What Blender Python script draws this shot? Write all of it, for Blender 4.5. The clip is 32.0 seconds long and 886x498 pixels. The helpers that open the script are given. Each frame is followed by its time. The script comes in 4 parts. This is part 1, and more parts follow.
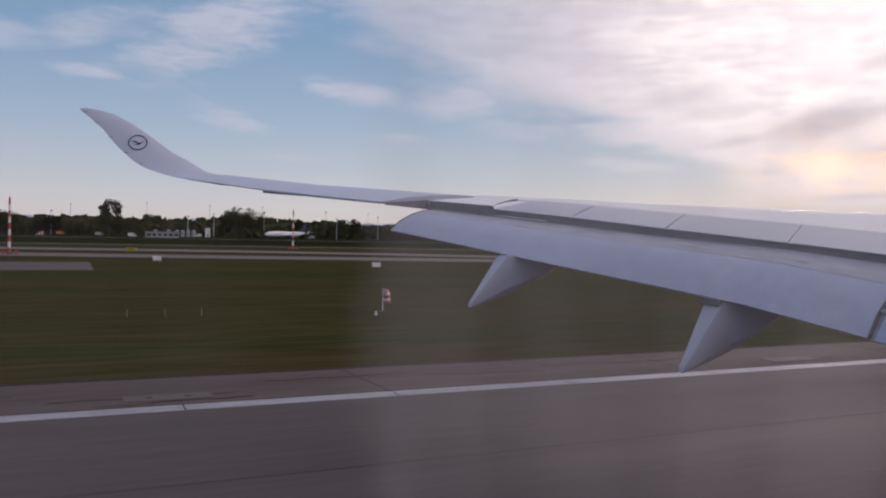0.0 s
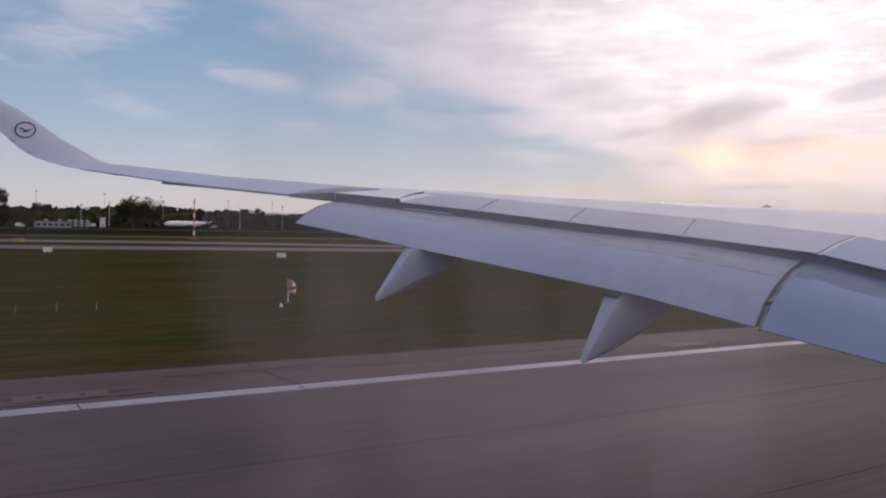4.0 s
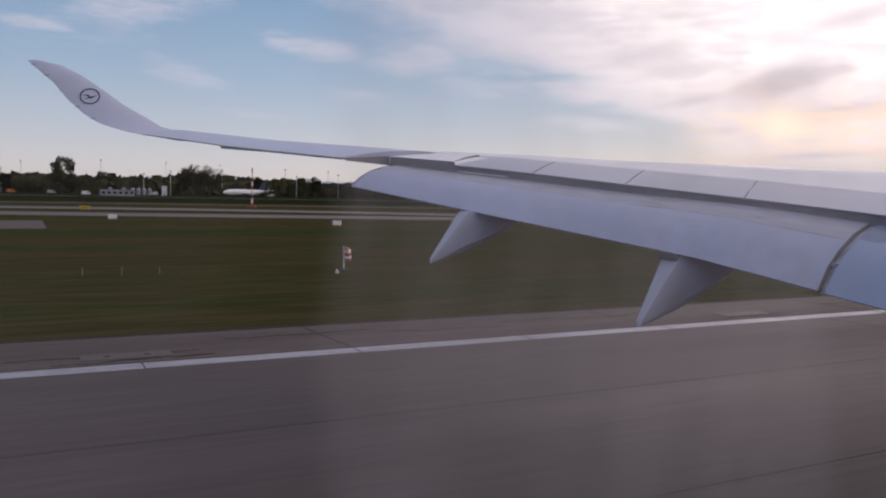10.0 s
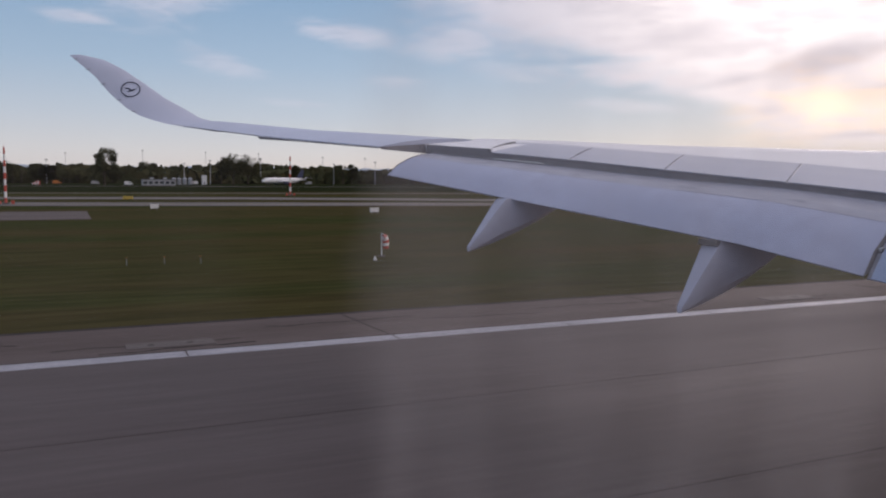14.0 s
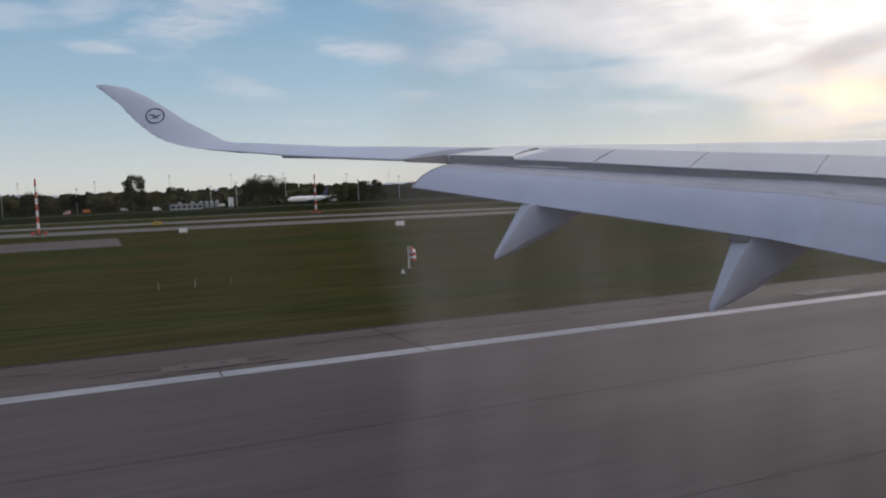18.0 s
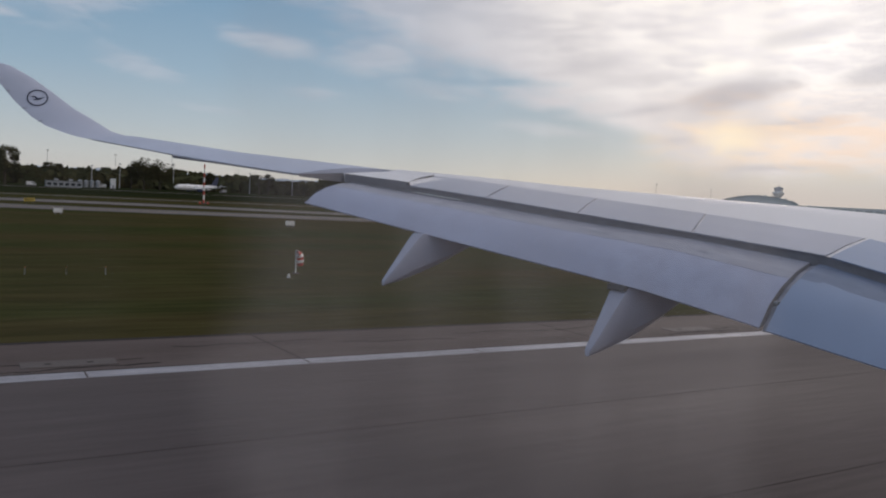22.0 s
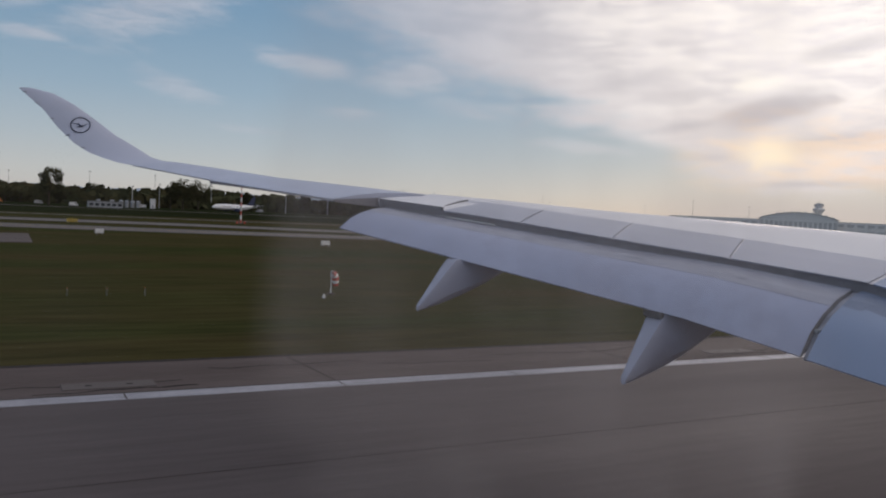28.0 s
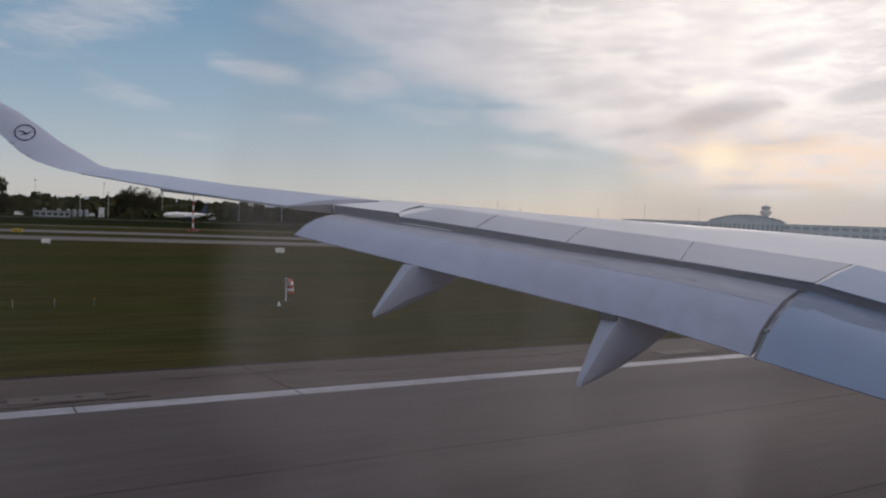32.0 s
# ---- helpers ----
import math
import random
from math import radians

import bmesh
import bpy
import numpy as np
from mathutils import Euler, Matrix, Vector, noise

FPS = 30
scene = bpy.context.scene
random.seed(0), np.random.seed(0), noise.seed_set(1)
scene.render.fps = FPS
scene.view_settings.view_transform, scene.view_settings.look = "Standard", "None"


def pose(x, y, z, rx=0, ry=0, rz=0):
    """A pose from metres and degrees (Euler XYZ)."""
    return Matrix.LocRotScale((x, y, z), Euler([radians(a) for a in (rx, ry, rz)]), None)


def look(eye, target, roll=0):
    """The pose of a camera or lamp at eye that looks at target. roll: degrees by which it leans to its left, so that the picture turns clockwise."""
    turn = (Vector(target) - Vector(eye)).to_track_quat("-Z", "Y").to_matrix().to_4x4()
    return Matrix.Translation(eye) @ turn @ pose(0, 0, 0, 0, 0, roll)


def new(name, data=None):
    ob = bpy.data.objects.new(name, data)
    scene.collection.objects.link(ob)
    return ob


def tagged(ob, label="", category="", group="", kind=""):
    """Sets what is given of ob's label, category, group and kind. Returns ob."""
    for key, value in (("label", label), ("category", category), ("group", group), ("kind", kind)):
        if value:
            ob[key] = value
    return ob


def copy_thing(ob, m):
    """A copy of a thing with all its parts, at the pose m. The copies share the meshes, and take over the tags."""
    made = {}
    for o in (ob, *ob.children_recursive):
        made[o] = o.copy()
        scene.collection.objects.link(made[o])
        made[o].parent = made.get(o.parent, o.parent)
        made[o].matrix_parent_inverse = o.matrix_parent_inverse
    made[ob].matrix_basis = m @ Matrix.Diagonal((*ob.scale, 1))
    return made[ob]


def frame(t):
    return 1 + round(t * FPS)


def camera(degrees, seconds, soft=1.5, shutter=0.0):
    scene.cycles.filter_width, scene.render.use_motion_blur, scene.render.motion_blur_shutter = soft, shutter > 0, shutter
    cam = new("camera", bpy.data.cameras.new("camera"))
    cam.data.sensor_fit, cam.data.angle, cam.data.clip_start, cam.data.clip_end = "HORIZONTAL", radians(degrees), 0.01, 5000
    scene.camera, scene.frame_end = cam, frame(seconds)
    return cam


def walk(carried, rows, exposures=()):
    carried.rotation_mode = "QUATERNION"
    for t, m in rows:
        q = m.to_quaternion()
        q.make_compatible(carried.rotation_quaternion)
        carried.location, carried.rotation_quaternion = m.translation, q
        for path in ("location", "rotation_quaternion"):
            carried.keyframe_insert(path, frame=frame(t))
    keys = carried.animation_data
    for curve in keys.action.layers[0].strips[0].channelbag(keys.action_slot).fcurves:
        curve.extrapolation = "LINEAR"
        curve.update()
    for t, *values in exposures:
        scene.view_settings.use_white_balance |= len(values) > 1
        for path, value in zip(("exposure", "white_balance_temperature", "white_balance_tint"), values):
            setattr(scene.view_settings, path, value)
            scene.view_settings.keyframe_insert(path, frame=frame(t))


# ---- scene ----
# World: x = the way the aircraft points, y = out over its port wing, z up from the runway.
EYE_Z = 6.0

cam = camera(57.0, 32.0, soft=2.1)
# seconds, heading ahead of abeam, pitch, roll (degrees), height above EYE_Z (metres)
PATH = [
    (0, 24.57, -1.03, 1.21, -0.09), (0.5, 26.46, -0.95, 1.10, -0.07), (1, 26.46, -0.93, 0.95, -0.07), (1.5, 26.52, -0.77, 1.15, -0.08),
    (2, 26.85, -0.67, 1.22, -0.09), (2.5, 28.41, -0.59, 1.19, -0.09), (3, 28.79, -1.74, 1.19, -0.07), (3.5, 29.46, -1.86, 0.93, -0.04),
    (4, 31.13, -1.64, 1.16, -0.01), (4.5, 32.31, -1.72, 0.83, -0.02), (6.5, 32.84, -1.63, 0.88, -0.04), (7, 32.58, -2.18, 0.86, -0.07),
    (7.5, 31.65, -2.09, 1.29, -0.10), (8, 31.40, -2.29, 1.16, -0.12), (8.5, 31.13, -3.20, 1.17, -0.13), (9, 31.12, -3.92, 1.31, -0.14),
    (9.5, 28.64, -3.95, 1.29, -0.15), (10, 27.36, -3.90, 1.24, -0.14), (10.5, 26.52, -3.76, 1.06, -0.08), (11, 26.31, -4.22, 1.21, -0.04),
    (11.5, 26.37, -4.95, 1.10, -0.03), (12, 26.47, -5.14, 1.38, -0.06), (12.5, 26.23, -5.16, 1.25, -0.07), (13, 26.18, -5.06, 1.10, -0.05),
    (13.5, 25.44, -4.97, 0.74, -0.07), (15.5, 24.02, -5.03, 0.13, -0.17), (16, 24.13, -4.99, 0.57, -0.23), (16.5, 24.20, -5.40, 1.30, -0.25),
    (17, 24.06, -5.18, 1.20, -0.24), (17.5, 23.70, -4.68, 1.18, -0.20), (18, 22.86, -4.15, -2.41, -0.11), (18.5, 22.99, -3.15, -7.01, -0.09),
    (19, 24.37, -2.91, 5.13, -0.05), (19.5, 26.00, -2.53, 3.60, 0.08), (20, 23.89, -2.27, 0.85, 0.15), (20.5, 25.93, -0.89, 1.89, 0.15),
    (21, 26.01, -0.84, 2.17, 0.20), (21.5, 29.58, -1.84, 2.36, 0.26), (22, 30.62, -3.68, 2.95, 0.30), (22.5, 28.85, -3.69, 3.69, 0.32),
    (23, 28.25, -3.66, 3.97, 0.33), (23.5, 28.96, -3.06, 1.79, 0.33), (24, 28.79, -3.07, 1.42, 0.35), (24.5, 28.78, -3.03, 1.68, 0.36),
    (25, 28.40, -3.06, 0.35, 0.39), (25.5, 27.15, -2.90, 0.43, 0.42), (27.5, 27.16, -2.54, 1.98, 0.45), (28, 28.14, -2.52, 2.67, 0.45),
    (28.5, 28.34, -2.42, 2.51, 0.45), (29, 29.25, -2.49, 1.95, 0.44), (29.5, 29.51, -2.35, 1.04, 0.44), (30, 29.68, -2.16, 1.34, 0.45),
    (30.5, 30.90, -2.28, 0.77, 0.45), (31, 31.05, -2.21, 0.76, 0.45), (31.5, 31.21, -2.16, 1.14, 0.45), (32, 31.23, -1.99, 2.10, 0.45),
]
walk(cam, [(t, pose(0, 0, EYE_Z + up, 90 + tilt, 0, -head) @ pose(0, 0, 0, 0, 0, lean)) for t, head, tilt, lean, up in PATH],
     exposures=[(0.0, 0.12, 6420, 24), (10.0, 0.16, 6420, 24), (13.5, 0.25, 6420, 23), (16.0, 0.26, 6350, 13), (18.5, 0.26, 6350, 12), (20.0, 0.03, 6360, 13), (32.0, -0.04, 6430, 15)])

# ---- light ----
SUN_HEADING, SUN_UP = 50.0, 5.0


def toward(heading, up):
    """The unit vector at a heading (from +y towards +x) and a height over the horizon, in degrees."""
    h, e = radians(heading), radians(up)
    return Vector((math.sin(h) * math.cos(e), math.cos(h) * math.cos(e), math.sin(e)))


def node(tree, kind, **values):
    n = tree.nodes.new(kind)
    for key, value in values.items():
        if key == "op":
            n.operation = value
        elif key == "blend":
            n.data_type, n.blend_type = "RGBA", value
        else:
            n.inputs[key.replace("_", " ")].default_value = value
    return n


def math_node(tree, op, a, b=None, clamp=False):
    n = tree.nodes.new("ShaderNodeMath")
    n.operation, n.use_clamp = op, clamp
    for i, v in enumerate((a, b)):
        if v is None:
            continue
        if isinstance(v, (int, float)):
            n.inputs[i].default_value = v
        else:
            tree.links.new(v, n.inputs[i])
    return n.outputs[0]


def smooth(tree, value, lo, hi, to_lo=0.0, to_hi=1.0):
    n = tree.nodes.new("ShaderNodeMapRange")
    n.interpolation_type = "SMOOTHSTEP"
    tree.links.new(value, n.inputs["Value"])
    for key, v in (("From Min", lo), ("From Max", hi), ("To Min", to_lo), ("To Max", to_hi)):
        n.inputs[key].default_value = v
    return n.outputs[0]


def blend(tree, fac, a, b, kind="MIX"):
    n = tree.nodes.new("ShaderNodeMix")
    n.data_type, n.blend_type = "RGBA", kind
    for i, v in ((0, fac), (6, a), (7, b)):
        if isinstance(v, (int, float)):
            n.inputs[i].default_value = v
        elif isinstance(v, tuple):
            n.inputs[i].default_value = (*v, 1)
        else:
            tree.links.new(v, n.inputs[i])
    return n.outputs[2]


def dot_with(tree, vec, direction):
    n = tree.nodes.new("ShaderNodeVectorMath")
    n.operation = "DOT_PRODUCT"
    tree.links.new(vec, n.inputs[0])
    n.inputs[1].default_value = direction
    return n.outputs["Value"]


def build_sky():
    world = bpy.data.worlds.new("evening_sky")
    scene.world = world
    world.use_nodes = True
    t = world.node_tree
    t.nodes.clear()
    way = t.nodes.new("ShaderNodeTexCoord").outputs["Generated"]
    sky = t.nodes.new("ShaderNodeTexSky")
    sky.sky_type, sky.sun_disc = "NISHITA", False
    sky.sun_elevation, sky.sun_rotation = radians(SUN_UP + 9), radians(SUN_HEADING)
    sky.air_density, sky.dust_density, sky.ozone_density = 1.0, 0.6, 1.4
    base = blend(t, 1.0, sky.outputs[0], (0.07, 0.07, 0.07), "MULTIPLY")
    up = dot_with(t, way, (0, 0, 1))
    near_sun = dot_with(t, way, toward(SUN_HEADING, SUN_UP))
    ramp = t.nodes.new("ShaderNodeValToRGB")
    t.links.new(up, ramp.inputs[0])
    ramp.color_ramp.elements[0].color = (0.60, 0.57, 0.52, 1)
    ramp.color_ramp.elements[1].color = (0.12, 0.24, 0.40, 1)
    for at, c in ((0.03, (0.575, 0.595, 0.57, 1)), (0.07, (0.47, 0.545, 0.575, 1)), (0.13, (0.335, 0.465, 0.555, 1)), (0.22, (0.22, 0.37, 0.50, 1)), (0.40, (0.16, 0.31, 0.47, 1))):
        ramp.color_ramp.elements.new(at).color = c
    base = blend(t, 0.9, base, ramp.outputs[0])
    # heading and height over the horizon, in degrees
    axes = t.nodes.new("ShaderNodeSeparateXYZ")
    t.links.new(way, axes.inputs[0])
    head = math_node(t, "MULTIPLY", math_node(t, "ARCTAN2", axes.outputs[0], axes.outputs[1]), 57.2958)
    rise = math_node(t, "MULTIPLY", math_node(t, "ARCSINE", axes.outputs[2]), 57.2958)
    plane = t.nodes.new("ShaderNodeCombineXYZ")
    t.links.new(math_node(t, "MULTIPLY", head, 0.075), plane.inputs[0])
    t.links.new(math_node(t, "MULTIPLY", rise, 0.30), plane.inputs[1])
    turn = t.nodes.new("ShaderNodeMapping")
    turn.inputs["Rotation"].default_value = (0, 0, radians(-18))
    t.links.new(plane.outputs[0], turn.inputs[0])

    def fbm(scale, detail, rough, warp):
        n = t.nodes.new("ShaderNodeTexNoise")
        n.inputs["Scale"].default_value, n.inputs["Detail"].default_value = scale, detail
        n.inputs["Roughness"].default_value, n.inputs["Distortion"].default_value = rough, warp
        t.links.new(turn.outputs[0], n.inputs["Vector"])
        return n.outputs["Fac"]

    big, small, fine, tiny = fbm(0.9, 4, 0.45, 0.3), fbm(2.2, 4, 0.48, 0.5), fbm(6.0, 5, 0.55, 0.5), fbm(12.0, 4, 0.6, 0.8)

    def off(value, gain):
        return math_node(t, "MULTIPLY", math_node(t, "SUBTRACT", value, 0.5), gain)

    def blob(h0, e0, a, b, tilt, strength, ragged=1.6):
        """A cloud at a heading and height, with half-axes in degrees and a ragged rim."""
        dh, de = math_node(t, "SUBTRACT", head, h0), math_node(t, "SUBTRACT", rise, e0)
        c, s = math.cos(radians(tilt)), math.sin(radians(tilt))
        u = math_node(t, "ADD", math_node(t, "MULTIPLY", dh, c / a), math_node(t, "MULTIPLY", de, s / a))
        v = math_node(t, "SUBTRACT", math_node(t, "MULTIPLY", de, c / b), math_node(t, "MULTIPLY", dh, s / b))
        q = math_node(t, "SQRT", math_node(t, "ADD", math_node(t, "MULTIPLY", u, u), math_node(t, "MULTIPLY", v, v)))
        q = math_node(t, "ADD", q, math_node(t, "ADD", off(small, ragged), off(fine, ragged * 0.8)))
        return math_node(t, "MULTIPLY", smooth(t, q, 0.15, 1.25, 1.0, 0.0), strength)

    # the lower rim of the cloud bank falls towards the sun
    rim = t.nodes.new("ShaderNodeValToRGB")
    t.links.new(math_node(t, "MULTIPLY", head, 1 / 90.0, True), rim.inputs[0])
    rim.color_ramp.interpolation = "B_SPLINE"
    rim.color_ramp.elements[0].color = (0.95, 0.95, 0.95, 1)
    rim.color_ramp.elements[1].color = (0.20, 0.20, 0.20, 1)
    for h, e in ((10, 17.0), (18, 13.2), (23, 11.0), (28, 9.0), (33, 7.4), (40, 5.4), (46, 3.2), (55, 1.7)):
        rim.color_ramp.elements.new(h / 90.0).color = (e / 20.0, e / 20.0, e / 20.0, 1)
    above = math_node(t, "SUBTRACT", rise, math_node(t, "MULTIPLY", rim.outputs[0], 20.0))
    above = math_node(t, "ADD", above, math_node(t, "ADD", off(big, 5.0), math_node(t, "ADD", off(small, 4.5), off(fine, 2.8))))
    cover = math_node(t, "MULTIPLY", smooth(t, above, -1.0, 2.4), smooth(t, head, 16.0, 39.0, 0.56, 0.95))
    for spec in ((18.3, 9.75, 4.4, 0.85, -7, 0.54), (25.7, 9.4, 4.4, 1.3, 3, 0.56), (8.6, 13.0, 7.5, 2.3, 24, 0.56), (1.2, 9.9, 2.4, 0.45, -4, 0.5),
                 (9.6, 7.6, 3.2, 0.85, -13, 0.36), (21.3, 6.5, 2.2, 0.5, -3, 0.34), (-6.0, 11.5, 5.0, 1.0, 6, 0.35), (1.0, 12.6, 5.0, 1.2, 14, 0.40),
                 (29.5, 7.2, 3.6, 0.7, -10, 0.30), (37.5, 4.9, 4.5, 0.5, -4, 0.28), (14.5, 5.0, 3.0, 0.35, -3, 0.18)):
        cover = math_node(t, "MAXIMUM", cover, blob(*spec, ragged=1.15))
    core = blob(50.5, 12.2, 13.5, 7.2, -12, 1.0, 0.9)
    east = smooth(t, head, 22.0, 46.0)
    texture = smooth(t, math_node(t, "ADD", math_node(t, "ADD", math_node(t, "MULTIPLY", small, 0.42), math_node(t, "MULTIPLY", fine, 0.36)), math_node(t, "MULTIPLY", tiny, 0.22)), 0.42, 0.60)
    lit = blend(t, east, (0.66, 0.65, 0.665), (1.03, 0.955, 0.875))
    lit = blend(t, core, lit, (1.30, 1.20, 1.07))
    shade = blend(t, east, (0.52, 0.53, 0.57), (0.86, 0.79, 0.74))
    cloud = blend(t, math_node(t, "MULTIPLY", texture, 0.7), lit, blend(t, core, shade, (1.07, 0.99, 0.945)))
    for spec in ((49.3, 7.4, 4.2, 1.25, 14, 0.72), (52.8, 5.6, 4.0, 0.75, 9, 0.6), (44.2, 6.5, 2.8, 0.5, 8, 0.42), (53.8, 11.4, 3.2, 0.65, 12, 0.38), (58.6, 9.0, 3.0, 0.9, 10, 0.55), (52.0, 2.9, 5.0, 0.35, 2, 0.5), (40.5, 9.5, 3.5, 0.8, 10, 0.30), (46.0, 4.5, 2.6, 0.4, 4, 0.35)):
        cloud = blend(t, blob(*spec), cloud, (0.50, 0.47, 0.49))
    # low orange light in streaks round the sun, and a greyer haze under it
    streak = smooth(t, math_node(t, "ADD", math_node(t, "MULTIPLY", small, 0.5), math_node(t, "MULTIPLY", fine, 0.5)), 0.38, 0.60, 1.0, 0.15)
    warm = math_node(t, "MULTIPLY", smooth(t, rise, 1.8, 4.0), smooth(t, rise, 5.2, 9.0, 1.0, 0.0))
    warm = math_node(t, "MULTIPLY", math_node(t, "MULTIPLY", warm, streak), smooth(t, head, 42.0, 48.5))
    haze = math_node(t, "MULTIPLY", smooth(t, rise, 0.8, 3.6, 1.0, 0.0), smooth(t, head, 37.0, 49.0))
    col = blend(t, cover, base, cloud)
    col = blend(t, math_node(t, "MULTIPLY", haze, 0.7), col, (0.60, 0.545, 0.50))
    col = blend(t, math_node(t, "MULTIPLY", warm, 0.66), col, (1.08, 0.79, 0.56))
    col = blend(t, blob(49.8, 5.0, 5.0, 2.0, 6, 0.5, 1.8), col, (1.16, 0.95, 0.70))
    col = blend(t, blob(49.3, 4.6, 2.2, 1.2, 8, 0.65, 1.4), col, (1.38, 1.15, 0.78))
    col = blend(t, blob(48.2, 9.4, 1.7, 0.8, 8, 0.7, 1.3), col, (1.4, 1.3, 1.1))
    bg = t.nodes.new("ShaderNodeBackground")
    t.links.new(col, bg.inputs["Color"])
    bg.inputs["Strength"].default_value = 0.95
    out = t.nodes.new("ShaderNodeOutputWorld")
    t.links.new(bg.outputs[0], out.inputs[0])


build_sky()
sun = new("sun", bpy.data.lights.new("sun", "SUN"))
sun.data.energy, sun.data.angle, sun.data.color = 0.6, radians(10), (1.0, 0.86, 0.72)
sun.matrix_world = look((0, 0, 60), Vector((0, 0, 60)) - toward(SUN_HEADING, SUN_UP))


# ---- materials ----
def surface(name, base, rough=0.6, metal=0.0, vary=0.12, scale=1.0, fine=8.0, bump=0.0, stretch=(1, 1, 1), tint=None, spread=0.0, spec=0.5):
    """A painted, stony or grown surface: two scales of tone, grain relief, and a shift from piece to piece."""
    m = bpy.data.materials.new(name)
    m.use_nodes = True
    t = m.node_tree
    b = t.nodes["Principled BSDF"]
    where = t.nodes.new("ShaderNodeTexCoord").outputs["Object"]
    place = t.nodes.new("ShaderNodeMapping")
    place.inputs["Scale"].default_value = stretch
    t.links.new(where, place.inputs[0])

    def grain(s, detail):
        n = t.nodes.new("ShaderNodeTexNoise")
        n.inputs["Scale"].default_value, n.inputs["Detail"].default_value = s, detail
        n.inputs["Roughness"].default_value = 0.6
        t.links.new(place.outputs[0], n.inputs["Vector"])
        return n.outputs["Fac"]

    coarse, finer = grain(scale, 4), grain(scale * fine, 3)
    other = tint or tuple(c * 0.55 for c in base)
    col = blend(t, smooth(t, coarse, 0.32, 0.68), base, tuple(a + (o - a) * min(1, vary * 4) for a, o in zip(base, other)))
    tone = smooth(t, finer, 0.3, 0.7, 1 - vary, 1 + vary)
    grey = t.nodes.new("ShaderNodeCombineColor")
    for i in range(3):
        t.links.new(tone, grey.inputs[i])
    col = blend(t, 1.0, col, grey.outputs[0], "MULTIPLY")
    if spread:
        info = t.nodes.new("ShaderNodeObjectInfo").outputs["Random"]
        tone2 = smooth(t, info, 0, 1, 1 - spread, 1 + spread)
        g2 = t.nodes.new("ShaderNodeCombineColor")
        for i in range(3):
            t.links.new(tone2, g2.inputs[i])
        col = blend(t, 1.0, col, g2.outputs[0], "MULTIPLY")
    t.links.new(col, b.inputs["Base Color"])
    t.links.new(smooth(t, coarse, 0.3, 0.7, rough * 0.9, min(1, rough * 1.1)), b.inputs["Roughness"])
    b.inputs["Metallic"].default_value = metal
    b.inputs["Specular IOR Level"].default_value = spec
    if bump:
        n = t.nodes.new("ShaderNodeBump")
        n.inputs["Strength"].default_value, n.inputs["Distance"].default_value = bump, 0.02
        t.links.new(finer, n.inputs["Height"])
        t.links.new(n.outputs[0], b.inputs["Normal"])
    return m


def glass_with_film():
    """Clear cabin pane with a film of dried moisture and dust that catches the daylight."""
    m = bpy.data.materials.new("hazed_pane")
    m.use_nodes = True
    t = m.node_tree
    t.nodes.clear()
    where = t.nodes.new("ShaderNodeTexCoord").outputs["Object"]
    split = t.nodes.new("ShaderNodeSeparateXYZ")
    t.links.new(where, split.inputs[0])
    drawn = t.nodes.new("ShaderNodeMapping")     # wisps drawn out downwards
    drawn.inputs["Scale"].default_value = (1.0, 1.0, 0.42)
    t.links.new(where, drawn.inputs[0])

    def mottle(scale, detail, at=where):
        n = t.nodes.new("ShaderNodeTexNoise")
        n.inputs["Scale"].default_value, n.inputs["Detail"].default_value = scale, detail
        t.links.new(at, n.inputs["Vector"])
        return n.outputs["Fac"]

    def around(value, gain):
        return math_node(t, "MULTIPLY", math_node(t, "SUBTRACT", value, 0.5), gain)

    x, z = split.outputs[0], math_node(t, "SUBTRACT", split.outputs[2], EYE_Z)
    edge = math_node(t, "ADD", math_node(t, "ADD", x, math_node(t, "MULTIPLY", z, 0.012)), math_node(t, "ADD", around(mottle(17, 1), 0.034), around(mottle(48, 3), 0.018)))
    film = math_node(t, "MULTIPLY", smooth(t, edge, 0.039, 0.053), smooth(t, edge, 0.172, 0.196, 1.0, 0.10))
    film = math_node(t, "ADD", film, smooth(t, edge, 0.016, 0.030, 0.16, 0.0))
    film = math_node(t, "MULTIPLY", film, smooth(t, x, 0.070, 0.160, 0.95, 1.15))
    film = math_node(t, "MULTIPLY", film, smooth(t, mottle(60, 3, drawn.outputs[0]), 0.30, 0.70, 0.70, 1.34))
    film = math_node(t, "ADD", film, math_node(t, "MULTIPLY", smooth(t, edge, -0.014, 0.000, 0.55, 0.0), smooth(t, z, -0.262, -0.245, 1.0, 0.0)))
    fac = math_node(t, "ADD", math_node(t, "MULTIPLY", film, 0.056), 0.002)
    clear = t.nodes.new("ShaderNodeBsdfTransparent")
    clear.inputs[0].default_value = (0.97, 0.98, 0.99, 1)
    dust = t.nodes.new("ShaderNodeBsdfTranslucent")
    dust.inputs[0].default_value = (0.62, 0.575, 0.58, 1)
    mix = t.nodes.new("ShaderNodeMixShader")
    t.links.new(fac, mix.inputs[0])
    t.links.new(clear.outputs[0], mix.inputs[1])
    t.links.new(dust.outputs[0], mix.inputs[2])
    out = t.nodes.new("ShaderNodeOutputMaterial")
    t.links.new(mix.outputs[0], out.inputs[0])
    return m


